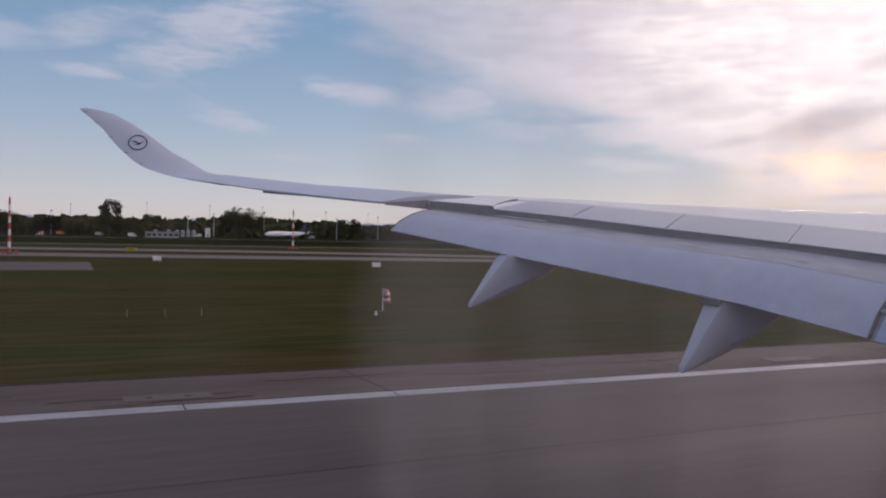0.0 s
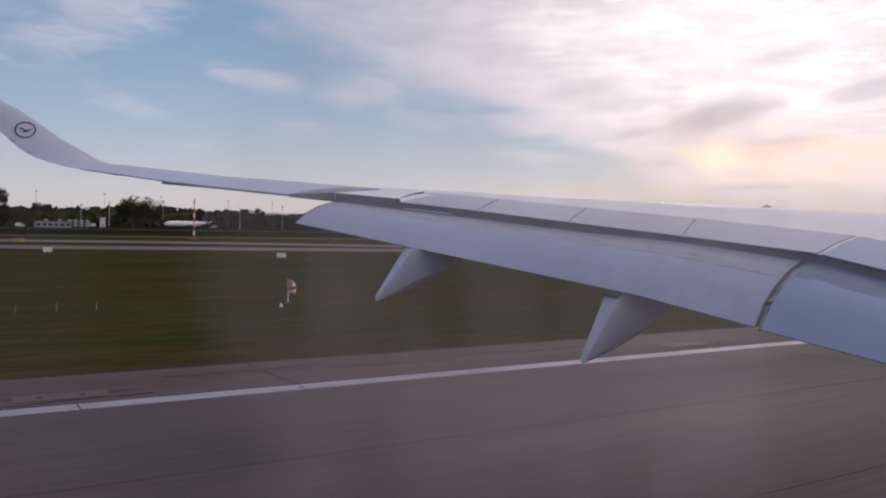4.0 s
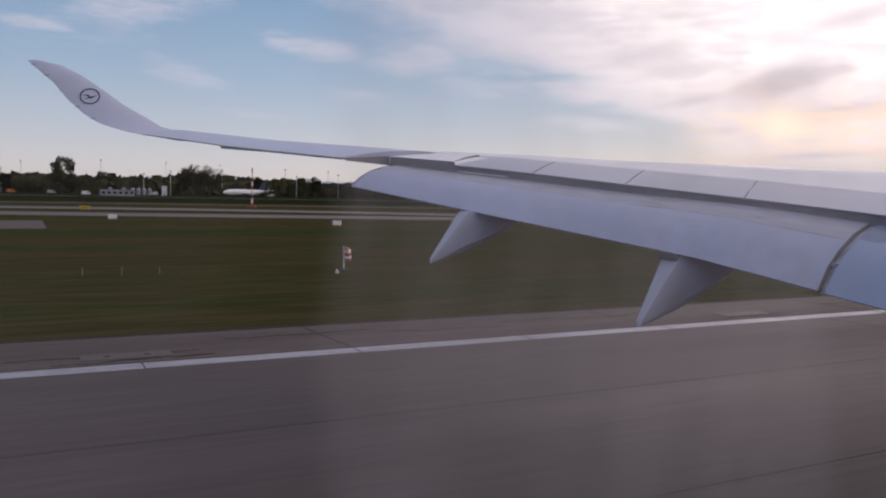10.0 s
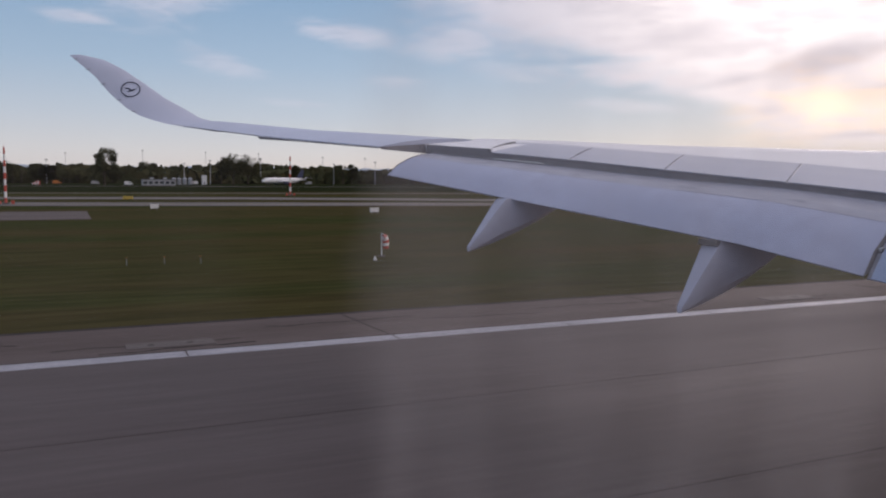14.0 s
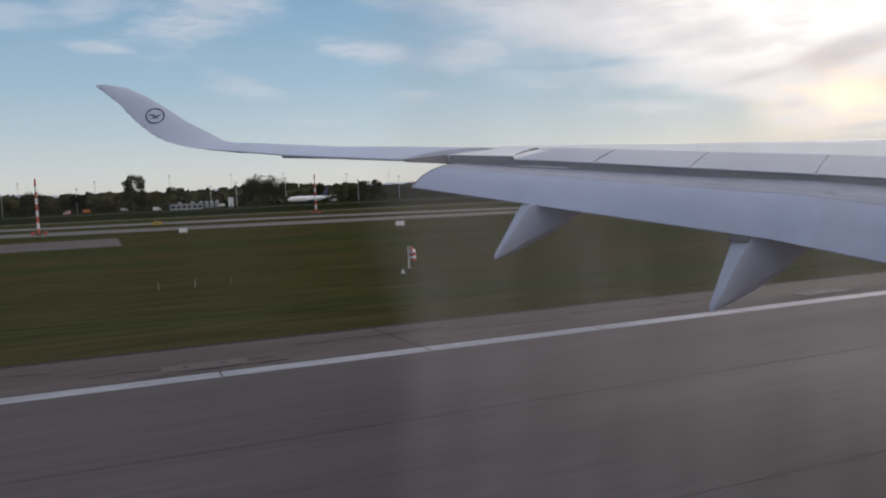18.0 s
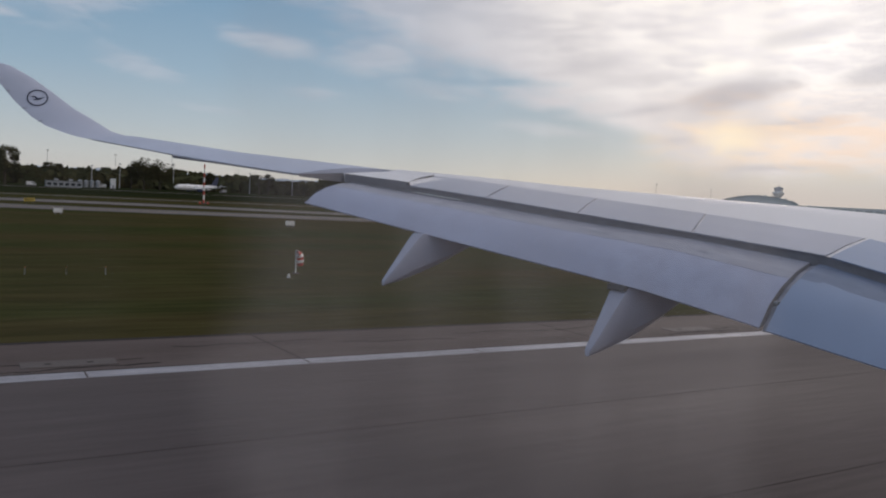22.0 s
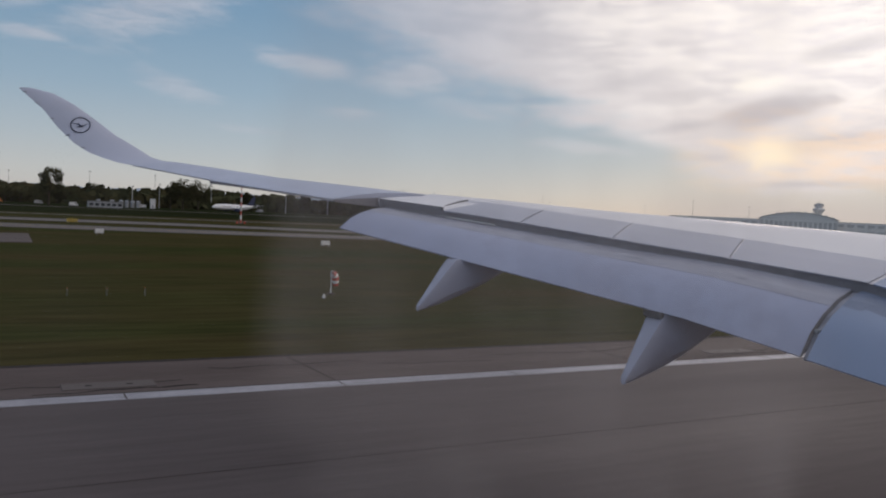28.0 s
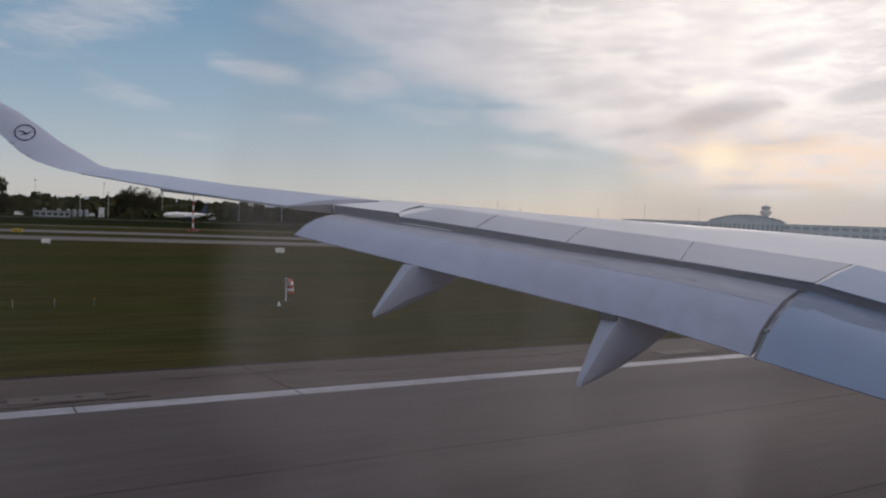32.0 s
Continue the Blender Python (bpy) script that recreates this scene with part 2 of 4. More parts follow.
M = {
    "wing": surface("wing_paint", (0.60, 0.60, 0.65), 0.40, vary=0.03, scale=0.25, fine=6),
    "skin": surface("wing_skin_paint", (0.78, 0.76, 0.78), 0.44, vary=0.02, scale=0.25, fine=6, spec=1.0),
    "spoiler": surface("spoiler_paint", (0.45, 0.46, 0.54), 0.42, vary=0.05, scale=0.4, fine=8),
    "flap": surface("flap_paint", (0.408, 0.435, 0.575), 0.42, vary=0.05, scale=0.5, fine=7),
    # greyer flap band: the spoilers' shade and reflection put into colour
    "flap_band": surface("shaded_flap_paint", (0.41, 0.41, 0.475), 0.5, vary=0.08, scale=0.5, fine=9, stretch=(1, 0.3, 1)),
    "flap_mark": surface("grimy_flap_paint", (0.385, 0.388, 0.445), 0.6, vary=0.2, scale=5),
    # the same painted shade over the blue-tinted inboard flap
    "flap_band_blue": surface("shaded_blue_flap_paint", (0.24, 0.28, 0.38), 0.5, vary=0.08, scale=0.5, fine=9, stretch=(1, 0.3, 1)),
    # outer wing and tip: back-lit shade put into a darker, bluer paint
    "shaded_tip": surface("shaded_tip_paint", (0.465, 0.495, 0.61), 0.42, vary=0.03, scale=0.4, fine=6),
    # blue of the sky reflected in the inboard flap, put into its paint
    "flap_sky_tint": surface("sky_tinted_flap_paint", (0.29, 0.355, 0.50), 0.36, vary=0.03, scale=0.3, fine=5),
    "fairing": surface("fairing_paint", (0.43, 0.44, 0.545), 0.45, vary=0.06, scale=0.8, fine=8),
    "joint": surface("grey_joint_seal", (0.28, 0.27, 0.285), 0.7, vary=0.12, scale=3),
    # dark grey that includes the shade of the cavity between spoilers and flap
    "gap": surface("gap_grey", (0.235, 0.225, 0.245), 0.8, vary=0.08, scale=3),
    "seal": surface("rubber_seal", (0.06, 0.06, 0.065), 0.7, vary=0.15, scale=6),
    "shroud": surface("grey_shroud", (0.11, 0.11, 0.12), 0.6, vary=0.12, scale=2),
    "emblem": surface("navy_paint", (0.012, 0.018, 0.055), 0.5, vary=0.05),
    # lining and rim coloured near black: the unlit cabin's shade is in the paint
    "lining": surface("unlit_cabin_lining", (0.05, 0.05, 0.052), 0.7, vary=0.05, scale=4),
    "rim": surface("window_rim", (0.05, 0.05, 0.055), 0.6, vary=0.05, scale=4),
    "pane": glass_with_film(),
    "grass": surface("mown_grass", (0.034, 0.041, 0.014), 0.95, vary=0.22, scale=0.05, fine=22, bump=0.6, stretch=(0.12, 1, 1), tint=(0.057, 0.044, 0.020), spec=0.0),
    "grass_dark": surface("long_grass", (0.020, 0.024, 0.010), 0.95, vary=0.2, scale=0.02, fine=18, bump=0.6, stretch=(0.15, 1, 1), tint=(0.015, 0.019, 0.009), spec=0.0),
    "runway": surface("runway_concrete", (0.079, 0.063, 0.064), 0.85, vary=0.10, scale=0.12, fine=30, bump=0.2, stretch=(0.07, 1, 1), tint=(0.057, 0.046, 0.048), spec=0.3),
    "shoulder": surface("shoulder_asphalt", (0.088, 0.066, 0.062), 0.9, vary=0.12, scale=0.2, fine=24, bump=0.3, stretch=(0.1, 1, 1), spec=0.25),
    "taxi": surface("taxiway_concrete", (0.120, 0.103, 0.099), 0.85, vary=0.10, scale=0.05, fine=20, stretch=(0.2, 1, 1), spec=0.25),
    "white": surface("white_marking", (0.335, 0.33, 0.37), 0.7, vary=0.16, scale=0.8, fine=14, stretch=(0.3, 1, 1)),
    "yellow": surface("yellow_marking", (0.42, 0.30, 0.07), 0.7, vary=0.16, scale=0.8, fine=14),
    "joint_fill": surface("worn_joint_fill", (0.066, 0.054, 0.054), 0.9, vary=0.15, scale=1.5, spec=0.1),
    "sign_yellow": surface("yellow_sign_face", (0.62, 0.44, 0.05), 0.5, vary=0.08, scale=2),
    "tar": surface("tar_seal", (0.040, 0.035, 0.034), 0.95, vary=0.2, scale=2, spec=0.05),
    "bark": surface("bark", (0.06, 0.045, 0.032), 0.95, vary=0.2, scale=2),
    "leaf": surface("autumn_leaf", (0.052, 0.057, 0.030), 0.9, vary=0.2, scale=0.4, fine=6, spread=0.35, tint=(0.066, 0.056, 0.028), spec=0.0),
    "wood": surface("far_woods", (0.050, 0.056, 0.030), 0.95, vary=0.2, scale=0.03, fine=12, tint=(0.060, 0.048, 0.022), spec=0.0),
    "haze_hill": surface("hazed_ridge", (0.42, 0.47, 0.54), 1.0, vary=0.05, scale=0.002, spec=0.0),
    # pale walls darkened: their back-lit shade is in the colour
    "facade": surface("backlit_facade", (0.37, 0.37, 0.38), 0.7, vary=0.08, scale=0.15, fine=9),
    # terminal walls and glass paled: distance haze put into their colour
    "pale_wall": surface("pale_hazed_cladding", (0.84, 0.82, 0.81), 0.5, vary=0.06, scale=0.1, fine=9),
    "hazed_glass": surface("hazed_terminal_glass", (0.62, 0.61, 0.62), 0.2, vary=0.1, scale=0.3),
    "grey_wall": surface("grey_cladding", (0.30, 0.31, 0.33), 0.6, vary=0.08, scale=0.2, fine=9),
    "roof": surface("roof_felt", (0.14, 0.14, 0.15), 0.85, vary=0.1, scale=0.3),
    "window": surface("window_glass", (0.04, 0.05, 0.06), 0.15, vary=0.1, scale=0.6),
    "red": surface("signal_red", (0.45, 0.06, 0.035), 0.55, vary=0.1, scale=1.5),
    "chalk": surface("signal_white", (0.72, 0.71, 0.70), 0.55, vary=0.08, scale=1.5),
    "orange": surface("orange_paint", (0.55, 0.18, 0.03), 0.55, vary=0.1, scale=2),
    "steel": surface("galvanised_steel", (0.42, 0.43, 0.45), 0.45, metal=0.6, vary=0.1, scale=2),
    "fuselage": surface("white_aircraft_paint", (0.78, 0.78, 0.80), 0.35, vary=0.03, scale=0.3),
    "tyre": surface("tyre_rubber", (0.02, 0.02, 0.02), 0.9, vary=0.1),
    "navy": surface("navy_tail_paint", (0.02, 0.03, 0.08), 0.4, vary=0.05),
}


# ---- making things ----
def part(name, bm, material, parent=None, label="", soft=False):
    me = bpy.data.meshes.new(name)
    bm.normal_update()
    if soft:
        for f in bm.faces:
            f.smooth = True
    bm.to_mesh(me)
    bm.free()
    if soft:
        me.set_sharp_from_angle(angle=radians(32))
    me.materials.append(M[material])
    ob = new(name, me)
    if parent is not None:
        ob.parent = parent
        ob.matrix_parent_inverse = parent.matrix_basis.inverted()
    if label:
        ob["label"] = label
    return ob


def thing(name, label, category, group="", kind="", at=(0, 0, 0), turn=0):
    e = new(name)
    e.matrix_basis = pose(*at, 0, 0, turn)
    return tagged(e, label, category, group, kind)


def box(bm, x0, x1, y0, y1, z0, z1, m=None, bevel=0.0):
    made = bmesh.ops.create_cube(bm, size=1.0)["verts"]
    mat = Matrix.Translation(((x0 + x1) / 2, (y0 + y1) / 2, (z0 + z1) / 2)) @ Matrix.Diagonal((x1 - x0, y1 - y0, z1 - z0, 1))
    bmesh.ops.transform(bm, matrix=(m or Matrix()) @ mat, verts=made)
    if bevel:
        edges = {e for v in made for e in v.link_edges}
        bmesh.ops.bevel(bm, geom=list(edges), offset=bevel, segments=2, affect="EDGES", profile=0.5)
    return made


def tube(bm, a, b, r0, r1, n=10, caps=True):
    a, b = Vector(a), Vector(b)
    d = b - a
    made = bmesh.ops.create_cone(bm, cap_ends=caps, segments=n, radius1=r0, radius2=r1, depth=d.length)["verts"]
    bmesh.ops.transform(bm, matrix=Matrix.Translation((a + b) / 2) @ d.to_track_quat("Z", "Y").to_matrix().to_4x4(), verts=made)
    return made


def loft(bm, rings, closed=True, caps=True):
    """A skin through rings of equally many points."""
    vs = [[bm.verts.new(p) for p in ring] for ring in rings]
    n = len(vs[0])
    for r, s in zip(vs, vs[1:]):
        for i in range(n if closed else n - 1):
            j = (i + 1) % n
            bm.faces.new((r[i], r[j], s[j], s[i]))
    if caps and closed:
        bm.faces.new(vs[0][::-1])
        bm.faces.new(vs[-1])
    bmesh.ops.recalc_face_normals(bm, faces=bm.faces)
    return vs


def lerp(v, stations):
    """Piecewise-linear value from (key, value) pairs in rising order of key."""
    if v <= stations[0][0]:
        (k0, a), (k1, b) = stations[0], stations[1]
    elif v >= stations[-1][0]:
        (k0, a), (k1, b) = stations[-2], stations[-1]
    else:
        i = max(k for k in range(len(stations) - 1) if stations[k][0] <= v)
        (k0, a), (k1, b) = stations[i], stations[i + 1]
    return a + (b - a) * (v - k0) / (k1 - k0)


# ---- ground ----
LINE_Y, EDGE_Y = 28.0, 33.8
TAXI_TURN = -12.0


def sheet(name, material, x0, x1, y0, y1, z, label, category, thick=0.3, turn=0.0):
    bm = bmesh.new()
    mid = (y0 + y1) / 2
    box(bm, x0, x1, y0 - mid, y1 - mid, z - thick, z, pose(0, mid, 0, 0, 0, turn))
    ob = part(name, bm, material)
    return tagged(ob, label, category, kind="structure")


def build_ground():
    bm = bmesh.new()
    bmesh.ops.create_grid(bm, x_segments=40, y_segments=40, size=4800)
    for v in bm.verts:
        v.co.z = -0.05
    g = part("ground", bm, "grass")
    tagged(g, "olive mown airfield grass with faint mowing stripes", "grass", kind="structure")
    sheet("runway", "runway", -1500, 2300, -32, LINE_Y + 0.45, 0.0, "worn pinkish grey concrete runway with rubber streaks", "runway")
    sheet("runway_shoulder", "shoulder", -1500, 2300, LINE_Y + 0.45, EDGE_Y, -0.01, "dark brownish asphalt runway shoulder beside the white edge line", "runway shoulder")
    bm = bmesh.new()
    box(bm, -1500, 2300, LINE_Y - 0.45, LINE_Y + 0.45, -0.02, 0.006)
    tagged(part("runway_edge_line", bm, "white"), "worn white painted runway edge line", "marking", kind="structure")
    sheet("taxiway_strip", "taxi", -400, 420, 178, 200, -0.03, "pale concrete taxiway across the grass", "taxiway", turn=TAXI_TURN)
    mid = [(-420, 296), (-200, 270), (-40, 246), (10, 238), (45, 230), (80, 217), (115, 198), (150, 178), (190, 156)]
    bm = bmesh.new()
    rings = []
    for k, (x, y) in enumerate(mid):
        (xa, ya), (xb, yb) = mid[max(0, k - 1)], mid[min(len(mid) - 1, k + 1)]
        d = Vector((xb - xa, yb - ya, 0)).normalized()
        n = Vector((-d.y, d.x, 0)) * 11.5
        p = Vector((x, y, -0.034))
        rings.append([p + n, p - n, p - n + Vector((0, 0, -0.3)), p + n + Vector((0, 0, -0.3))])
    loft(bm, rings)
    tagged(part("taxiway_curve", bm, "taxi"), "pale curved taxiway branch round a grass island", "taxiway", kind="structure")
    sheet("apron_pad", "shoulder", -90, 3, 122, 150, -0.032, "dull reddish concrete pad on the grass beside the taxiway", "pavement")
    sheet("service_road", "taxi", -700, 900, 304, 311, -0.035, "narrow pale service road across the grass", "road", turn=-7.0)
    sheet("perimeter_road", "taxi", -900, 1500, 500, 511, 0.056, "narrow pale perimeter road before the woods", "road", turn=-2.0)
    bm = bmesh.new()
    box(bm, -2500, 3500, 330, 4700, -0.5, 0.05)
    tagged(part("far_field", bm, "grass_dark"), "dark long grass beyond the airfield road", "grass", kind="structure")


build_ground()


# ---- the aircraft ----
aircraft = thing("aircraft", "white wide-body airliner wing with flaps extended, seen from a cabin window", "aircraft")

FIX_X = [(0, 13.5), (6.7, 12.3), (8.2, 12.05), (19.3, 7.76)]       # rear edge of the fixed wing and spoilers
FIX_Z = [(0, 4.6), (6.7, 5.36), (8.2, 5.67), (12.4, 6.13), (16.3, 6.57), (19.3, 6.80)]
TE_X = [(18.2, 7.10), (26.6, 3.33)]                                # rear edge outboard, over the aileron
TE_Z = [(18.2, 6.63), (20.3, 6.81), (23.0, 7.06), (24.9, 7.28), (26.6, 7.47)]
LE_X = [(0, 23.2), (8.6, 17.5), (18.2, 11.0), (26.6, 5.4)]


RISE = [(0, 0.30), (8, 0.27), (11, 0.25), (13, 0.21), (17, 0.13), (18.6, 0.11)]   # spoiler hinge over the rear edge


HUMP = [(0, 0.55), (8, 0.38), (10, 0.285), (12, 0.2), (14, 0.10), (16, 0.05), (18.6, 0.03)]   # crest of the upper skin over the hinge
DROOP = [(0, 0.0), (10, 0.02), (12.4, 0.04), (14.5, 0.06), (16.52, 0.095)]                  # spoilers hang a little with the flaps
OUTER = [(18.65, 0.205), (21.0, 0.20), (23.0, 0.16), (26.6, 0.15)]


def droop(y):
    return lerp(y, DROOP) if y < 16.55 else 0.0


def wing_ring(y):
    """Aerofoil section at y: rear edge, upper skin, nose, lower skin."""
    inner = y <= 18.6
    x0, z0 = (lerp(y, FIX_X), lerp(y, FIX_Z)) if inner else (lerp(y, TE_X), lerp(y, TE_Z))
    c = lerp(y, LE_X) - x0
    rise = lerp(y, RISE) if inner else lerp(y, OUTER)
    hump = lerp(y, HUMP) if inner else 0.0
    sag = droop(y)
    k = 1.2 / c if inner else 0.32
    pts = [Vector((x0 + u * c, y, z0 + h)) for u, h in
           ((0.0, -sag), (k * 0.5, rise * 0.6 - sag * 0.6), (k, rise), (k * 0.55 + 0.26, rise + 0.03 + 0.72 * hump), (0.55, rise + 0.04 + hump), (0.70, rise + 0.02 + 0.9 * hump), (0.88, rise - 0.03 * c + 0.35 * hump), (0.97, rise - 0.055 * c), (1.0, rise - 0.08 * c))]
    if inner:
        low = [(0.96, rise - 0.11 * c), (0.85, -0.10 * c), (0.6, -0.11 * c), (0.3, -0.08 * c), (0.01, -0.2 - sag)]
    else:
        low = [(0.96, rise - 0.09 * c), (0.8, 0.0), (0.5, 0.01), (0.2, 0.0), (0.01, -0.03)]
    return pts + [Vector((x0 + u * c, y, z0 + h)) for u, h in low]


def build_wing():
    bm = bmesh.new()
    ys = [0.35, 3, 6.7, 8.2, 10.3, 12.4, 14.5, 16.5, 16.6, 17.6, 18.55]
    loft(bm, [wing_ring(y) for y in ys])
    part("wing_skin", bm, "skin", aircraft, "smooth pale grey wing skin", soft=True)
    bm = bmesh.new()
    ys = [18.65, 20.3, 22.0, 23.05, 24.0, 25.0, 26.0, 26.6]
    loft(bm, [wing_ring(y) for y in ys])
    part("outer_wing_skin", bm, "shaded_tip", aircraft, "pale grey outer wing skin", soft=True)
    # dark end face where the outer wing steps back beside the flap
    ring = wing_ring(18.65)
    x0, x1 = ring[0].x, lerp(18.65, FIX_X) + 0.25
    bm = bmesh.new()
    face = [ring[0] + Vector((0.02, -0.004, -0.01)), Vector((x1, 18.646, ring[0].z + 0.10)), Vector((x1, 18.646, ring[0].z - 0.16)), ring[0] + Vector((0.05, -0.004, -0.07))]
    loft(bm, [face, [v + Vector((0, -0.02, 0)) for v in face]])
    part("wing_step", bm, "gap", aircraft, "dark end face beside the flap")
    # curved raked tip
    te = [(3.33, 26.6, 7.47), (2.97, 27.1, 7.54), (2.60, 27.6, 7.67), (2.2, 28.07, 7.84), (1.82, 28.5, 8.11), (1.35, 28.93, 8.60), (0.95, 29.3, 9.15), (0.5, 29.62, 9.58), (0.22, 29.8, 9.84)]
    le = [(5.40, 26.6, 7.36), (4.75, 27.1, 7.56), (4.05, 27.6, 7.78), (3.55, 28.05, 8.13), (3.03, 28.45, 8.46), (2.46, 28.87, 8.93), (1.84, 29.25, 9.40), (1.25, 29.58, 9.73), (0.62, 29.8, 9.87)]
    rings = []
    for a, b in zip(te, le):
        a, b = Vector(a), Vector(b)
        d = b - a
        k = len(rings) / (len(te) - 1)
        nrm = Vector((0, -math.sin(0.1 + 1.0 * k), math.cos(0.1 + 1.0 * k)))
        th = d.length * 0.055
        rings.append([a, a + d * 0.3 + nrm * th * 0.9, a + d * 0.62 + nrm * th * 1.2, a + d * 0.9 + nrm * th * 0.7, b, a + d * 0.85 - nrm * th * 0.6, a + d * 0.5 - nrm * th * 0.8])
    bm = bmesh.new()
    loft(bm, rings)
    tip = part("wing_tip", bm, "shaded_tip", aircraft, "upswept curved wing tip with a round navy emblem", soft=True)
    # emblem: ring and a plain slim bar on the inner face of the tip
    o = Vector((1.93, 28.90, 8.74))
    across = (Vector((2.46, 28.87, 8.93)) - Vector((1.35, 28.93, 8.60))).normalized()
    along = Vector((1.4, 29.28, 9.28)) - Vector((2.42, 28.47, 8.28))
    along = (along - across * along.dot(across)).normalized()
    nrm = across.cross(along).normalized()
    if nrm.dot(Vector((0, 0, EYE_Z)) - o) < 0:
        nrm = -nrm
    o = o + nrm * 0.115 + Vector((0.088, -0.04, -0.07))
    across = nrm.cross(Vector((0, 0, 1))).normalized() * -1
    along = nrm.cross(across).normalized()
    if along.z < 0:
        along = -along
    bm = bmesh.new()
    ring_in = [o + across * math.cos(a) * 0.268 + along * math.sin(a) * 0.268 for a in np.linspace(0, 2 * math.pi, 33)[:-1]]
    ring_out = [o + across * math.cos(a) * 0.306 + along * math.sin(a) * 0.306 for a in np.linspace(0, 2 * math.pi, 33)[:-1]]
    loft(bm, [ring_in, ring_out, [p + nrm * 0.006 for p in ring_out], [p + nrm * 0.006 for p in ring_in], ring_in], caps=False)
    part("emblem_ring", bm, "emblem", tip)
    bm = bmesh.new()
    bar = [(-0.22, 0.05), (-0.05, 0.06), (0.02, -0.02), (0.21, 0.065), (0.06, -0.075), (-0.13, -0.10), (-0.02, -0.04), (-0.06, 0.0)]
    low = [o + across * u + along * v for u, v in bar]
    loft(bm, [low, [p + nrm * 0.006 for p in low]])
    part("emblem_bar", bm, "emblem", tip)
    # aileron, drooped a little, its underside's shade painted as a dark edge strip
    bm = bmesh.new()
    rings = []
    for y in np.linspace(18.7, 23.03, 6):
        x, z = lerp(y, TE_X), lerp(y, TE_Z)
        rings.append([Vector((x - 0.03, y, z - 0.015)), Vector((x + 0.8, y, z + 0.055)), Vector((x + 0.8, y, z + 0.0)), Vector((x - 0.02, y, z - 0.04))])
    loft(bm, rings)
    part("aileron", bm, "wing", aircraft, "pale aileron in line with the wing")
    bm = bmesh.new()
    rings = []
    for y in np.linspace(18.7, 23.03, 6):
        x, z = lerp(y, TE_X), lerp(y, TE_Z)
        rings.append([Vector((x - 0.02, y, z - 0.042)), Vector((x + 0.5, y, z - 0.005)), Vector((x + 0.5, y, z - 0.02 - 0.02 * (y > 21.5))), Vector((x - 0.01, y, z - 0.052 - 0.022 * max(0.0, y - 21.0)))])
    loft(bm, rings)
    part("aileron_seal", bm, "gap", aircraft)
    bm = bmesh.new()
    pts = []
    for y in np.linspace(18.9, 23.0, 6):
        x, z = lerp(y, TE_X), lerp(y, TE_Z)
        pts.append(Vector((x + 0.82, y, z + 0.125)))
    for a, b in zip(pts, pts[1:]):
        tube(bm, a, b, 0.008, 0.008, 6)
    part("hinge_line", bm, "shroud", aircraft)
    for k, (a, b) in enumerate(zip(te[3:8], te[4:])):
        a, b = Vector(a), Vector(b)
        p = a.lerp(b, 0.5)
        bm = bmesh.new()
        tube(bm, p + Vector((0.10, -0.05, 0.02)), p + Vector((-0.035, 0.0, 0.0)), 0.010, 0.006, 6)
        part("static_wick", bm, "seal", aircraft, "thin dark static wick")


build_wing()

SPOILERS = [(16.5, 14.52), (14.48, 12.46), (12.42, 10.29), (10.25, 8.18), (8.1, 5.6), (5.55, 3.0)]


def build_spoilers():
    for ya, yb in SPOILERS:
        bm = bmesh.new()
        rings = []
        for s in np.linspace(0, 1, 5):
            y = ya + (yb - ya) * s
            hy = y + 0.6 * (1 if y > 8.2 else 0.2)
            x, z = lerp(y, FIX_X), lerp(y, FIX_Z) - droop(y)
            hx, hz = lerp(hy, FIX_X) + 1.2, lerp(hy, FIX_Z) + lerp(hy, RISE) + 0.004
            rings.append([Vector((x - 0.04, y, z + 0.02)), Vector(((x + hx) / 2, (y + hy) / 2, (z + hz) / 2 + 0.035)), Vector((hx, hy, hz + 0.012)),
                          Vector((hx, hy, hz - 0.05)), Vector((x - 0.04, y, z + 0.002))])
        loft(bm, rings)
        # inner spoilers carry the same painted sky tint
        part("spoiler", bm, "spoiler" if ya > 8.15 else "flap_sky_tint", aircraft)
        bm = bmesh.new()
        y = yb - 0.02
        hy = y + 0.6 * (1 if y > 8.2 else 0.2)
        a = Vector((lerp(y, FIX_X) - 0.03, y, lerp(y, FIX_Z) - droop(y) + 0.018))
        b = Vector((lerp(hy, FIX_X) + 1.2, hy, lerp(hy, FIX_Z) + lerp(hy, RISE) + 0.012))
        mid = (a + b) / 2 + Vector((0, 0, 0.037))
        tube(bm, a, mid, 0.004, 0.004, 6)
        tube(bm, mid, b, 0.004, 0.004, 6)
        part("panel_seal", bm, "joint", aircraft)


    # dark slanted gap between the outer spoiler and the fixed panel beside it
    bm = bmesh.new()
    rings = []
    for u in np.linspace(0, 1, 5):
        y = 16.54 + 0.6 * u
        x = lerp(y, FIX_X) - 0.05 + 1.25 * u
        z = lerp(y, FIX_Z) + lerp(y, RISE) * u - 0.05 * (1 - u) + 0.030 + 0.024 * math.sin(math.pi * u)
        w = 0.075 - 0.060 * u
        rings.append([Vector((x, y, z)), Vector((x, y + w, z + 0.012)), Vector((x, y + w, z - 0.05)), Vector((x, y, z - 0.05))])
    loft(bm, rings)
    part("skin_recess", bm, "shroud", aircraft, "dark slanted gap outboard of the last spoiler")


build_spoilers()


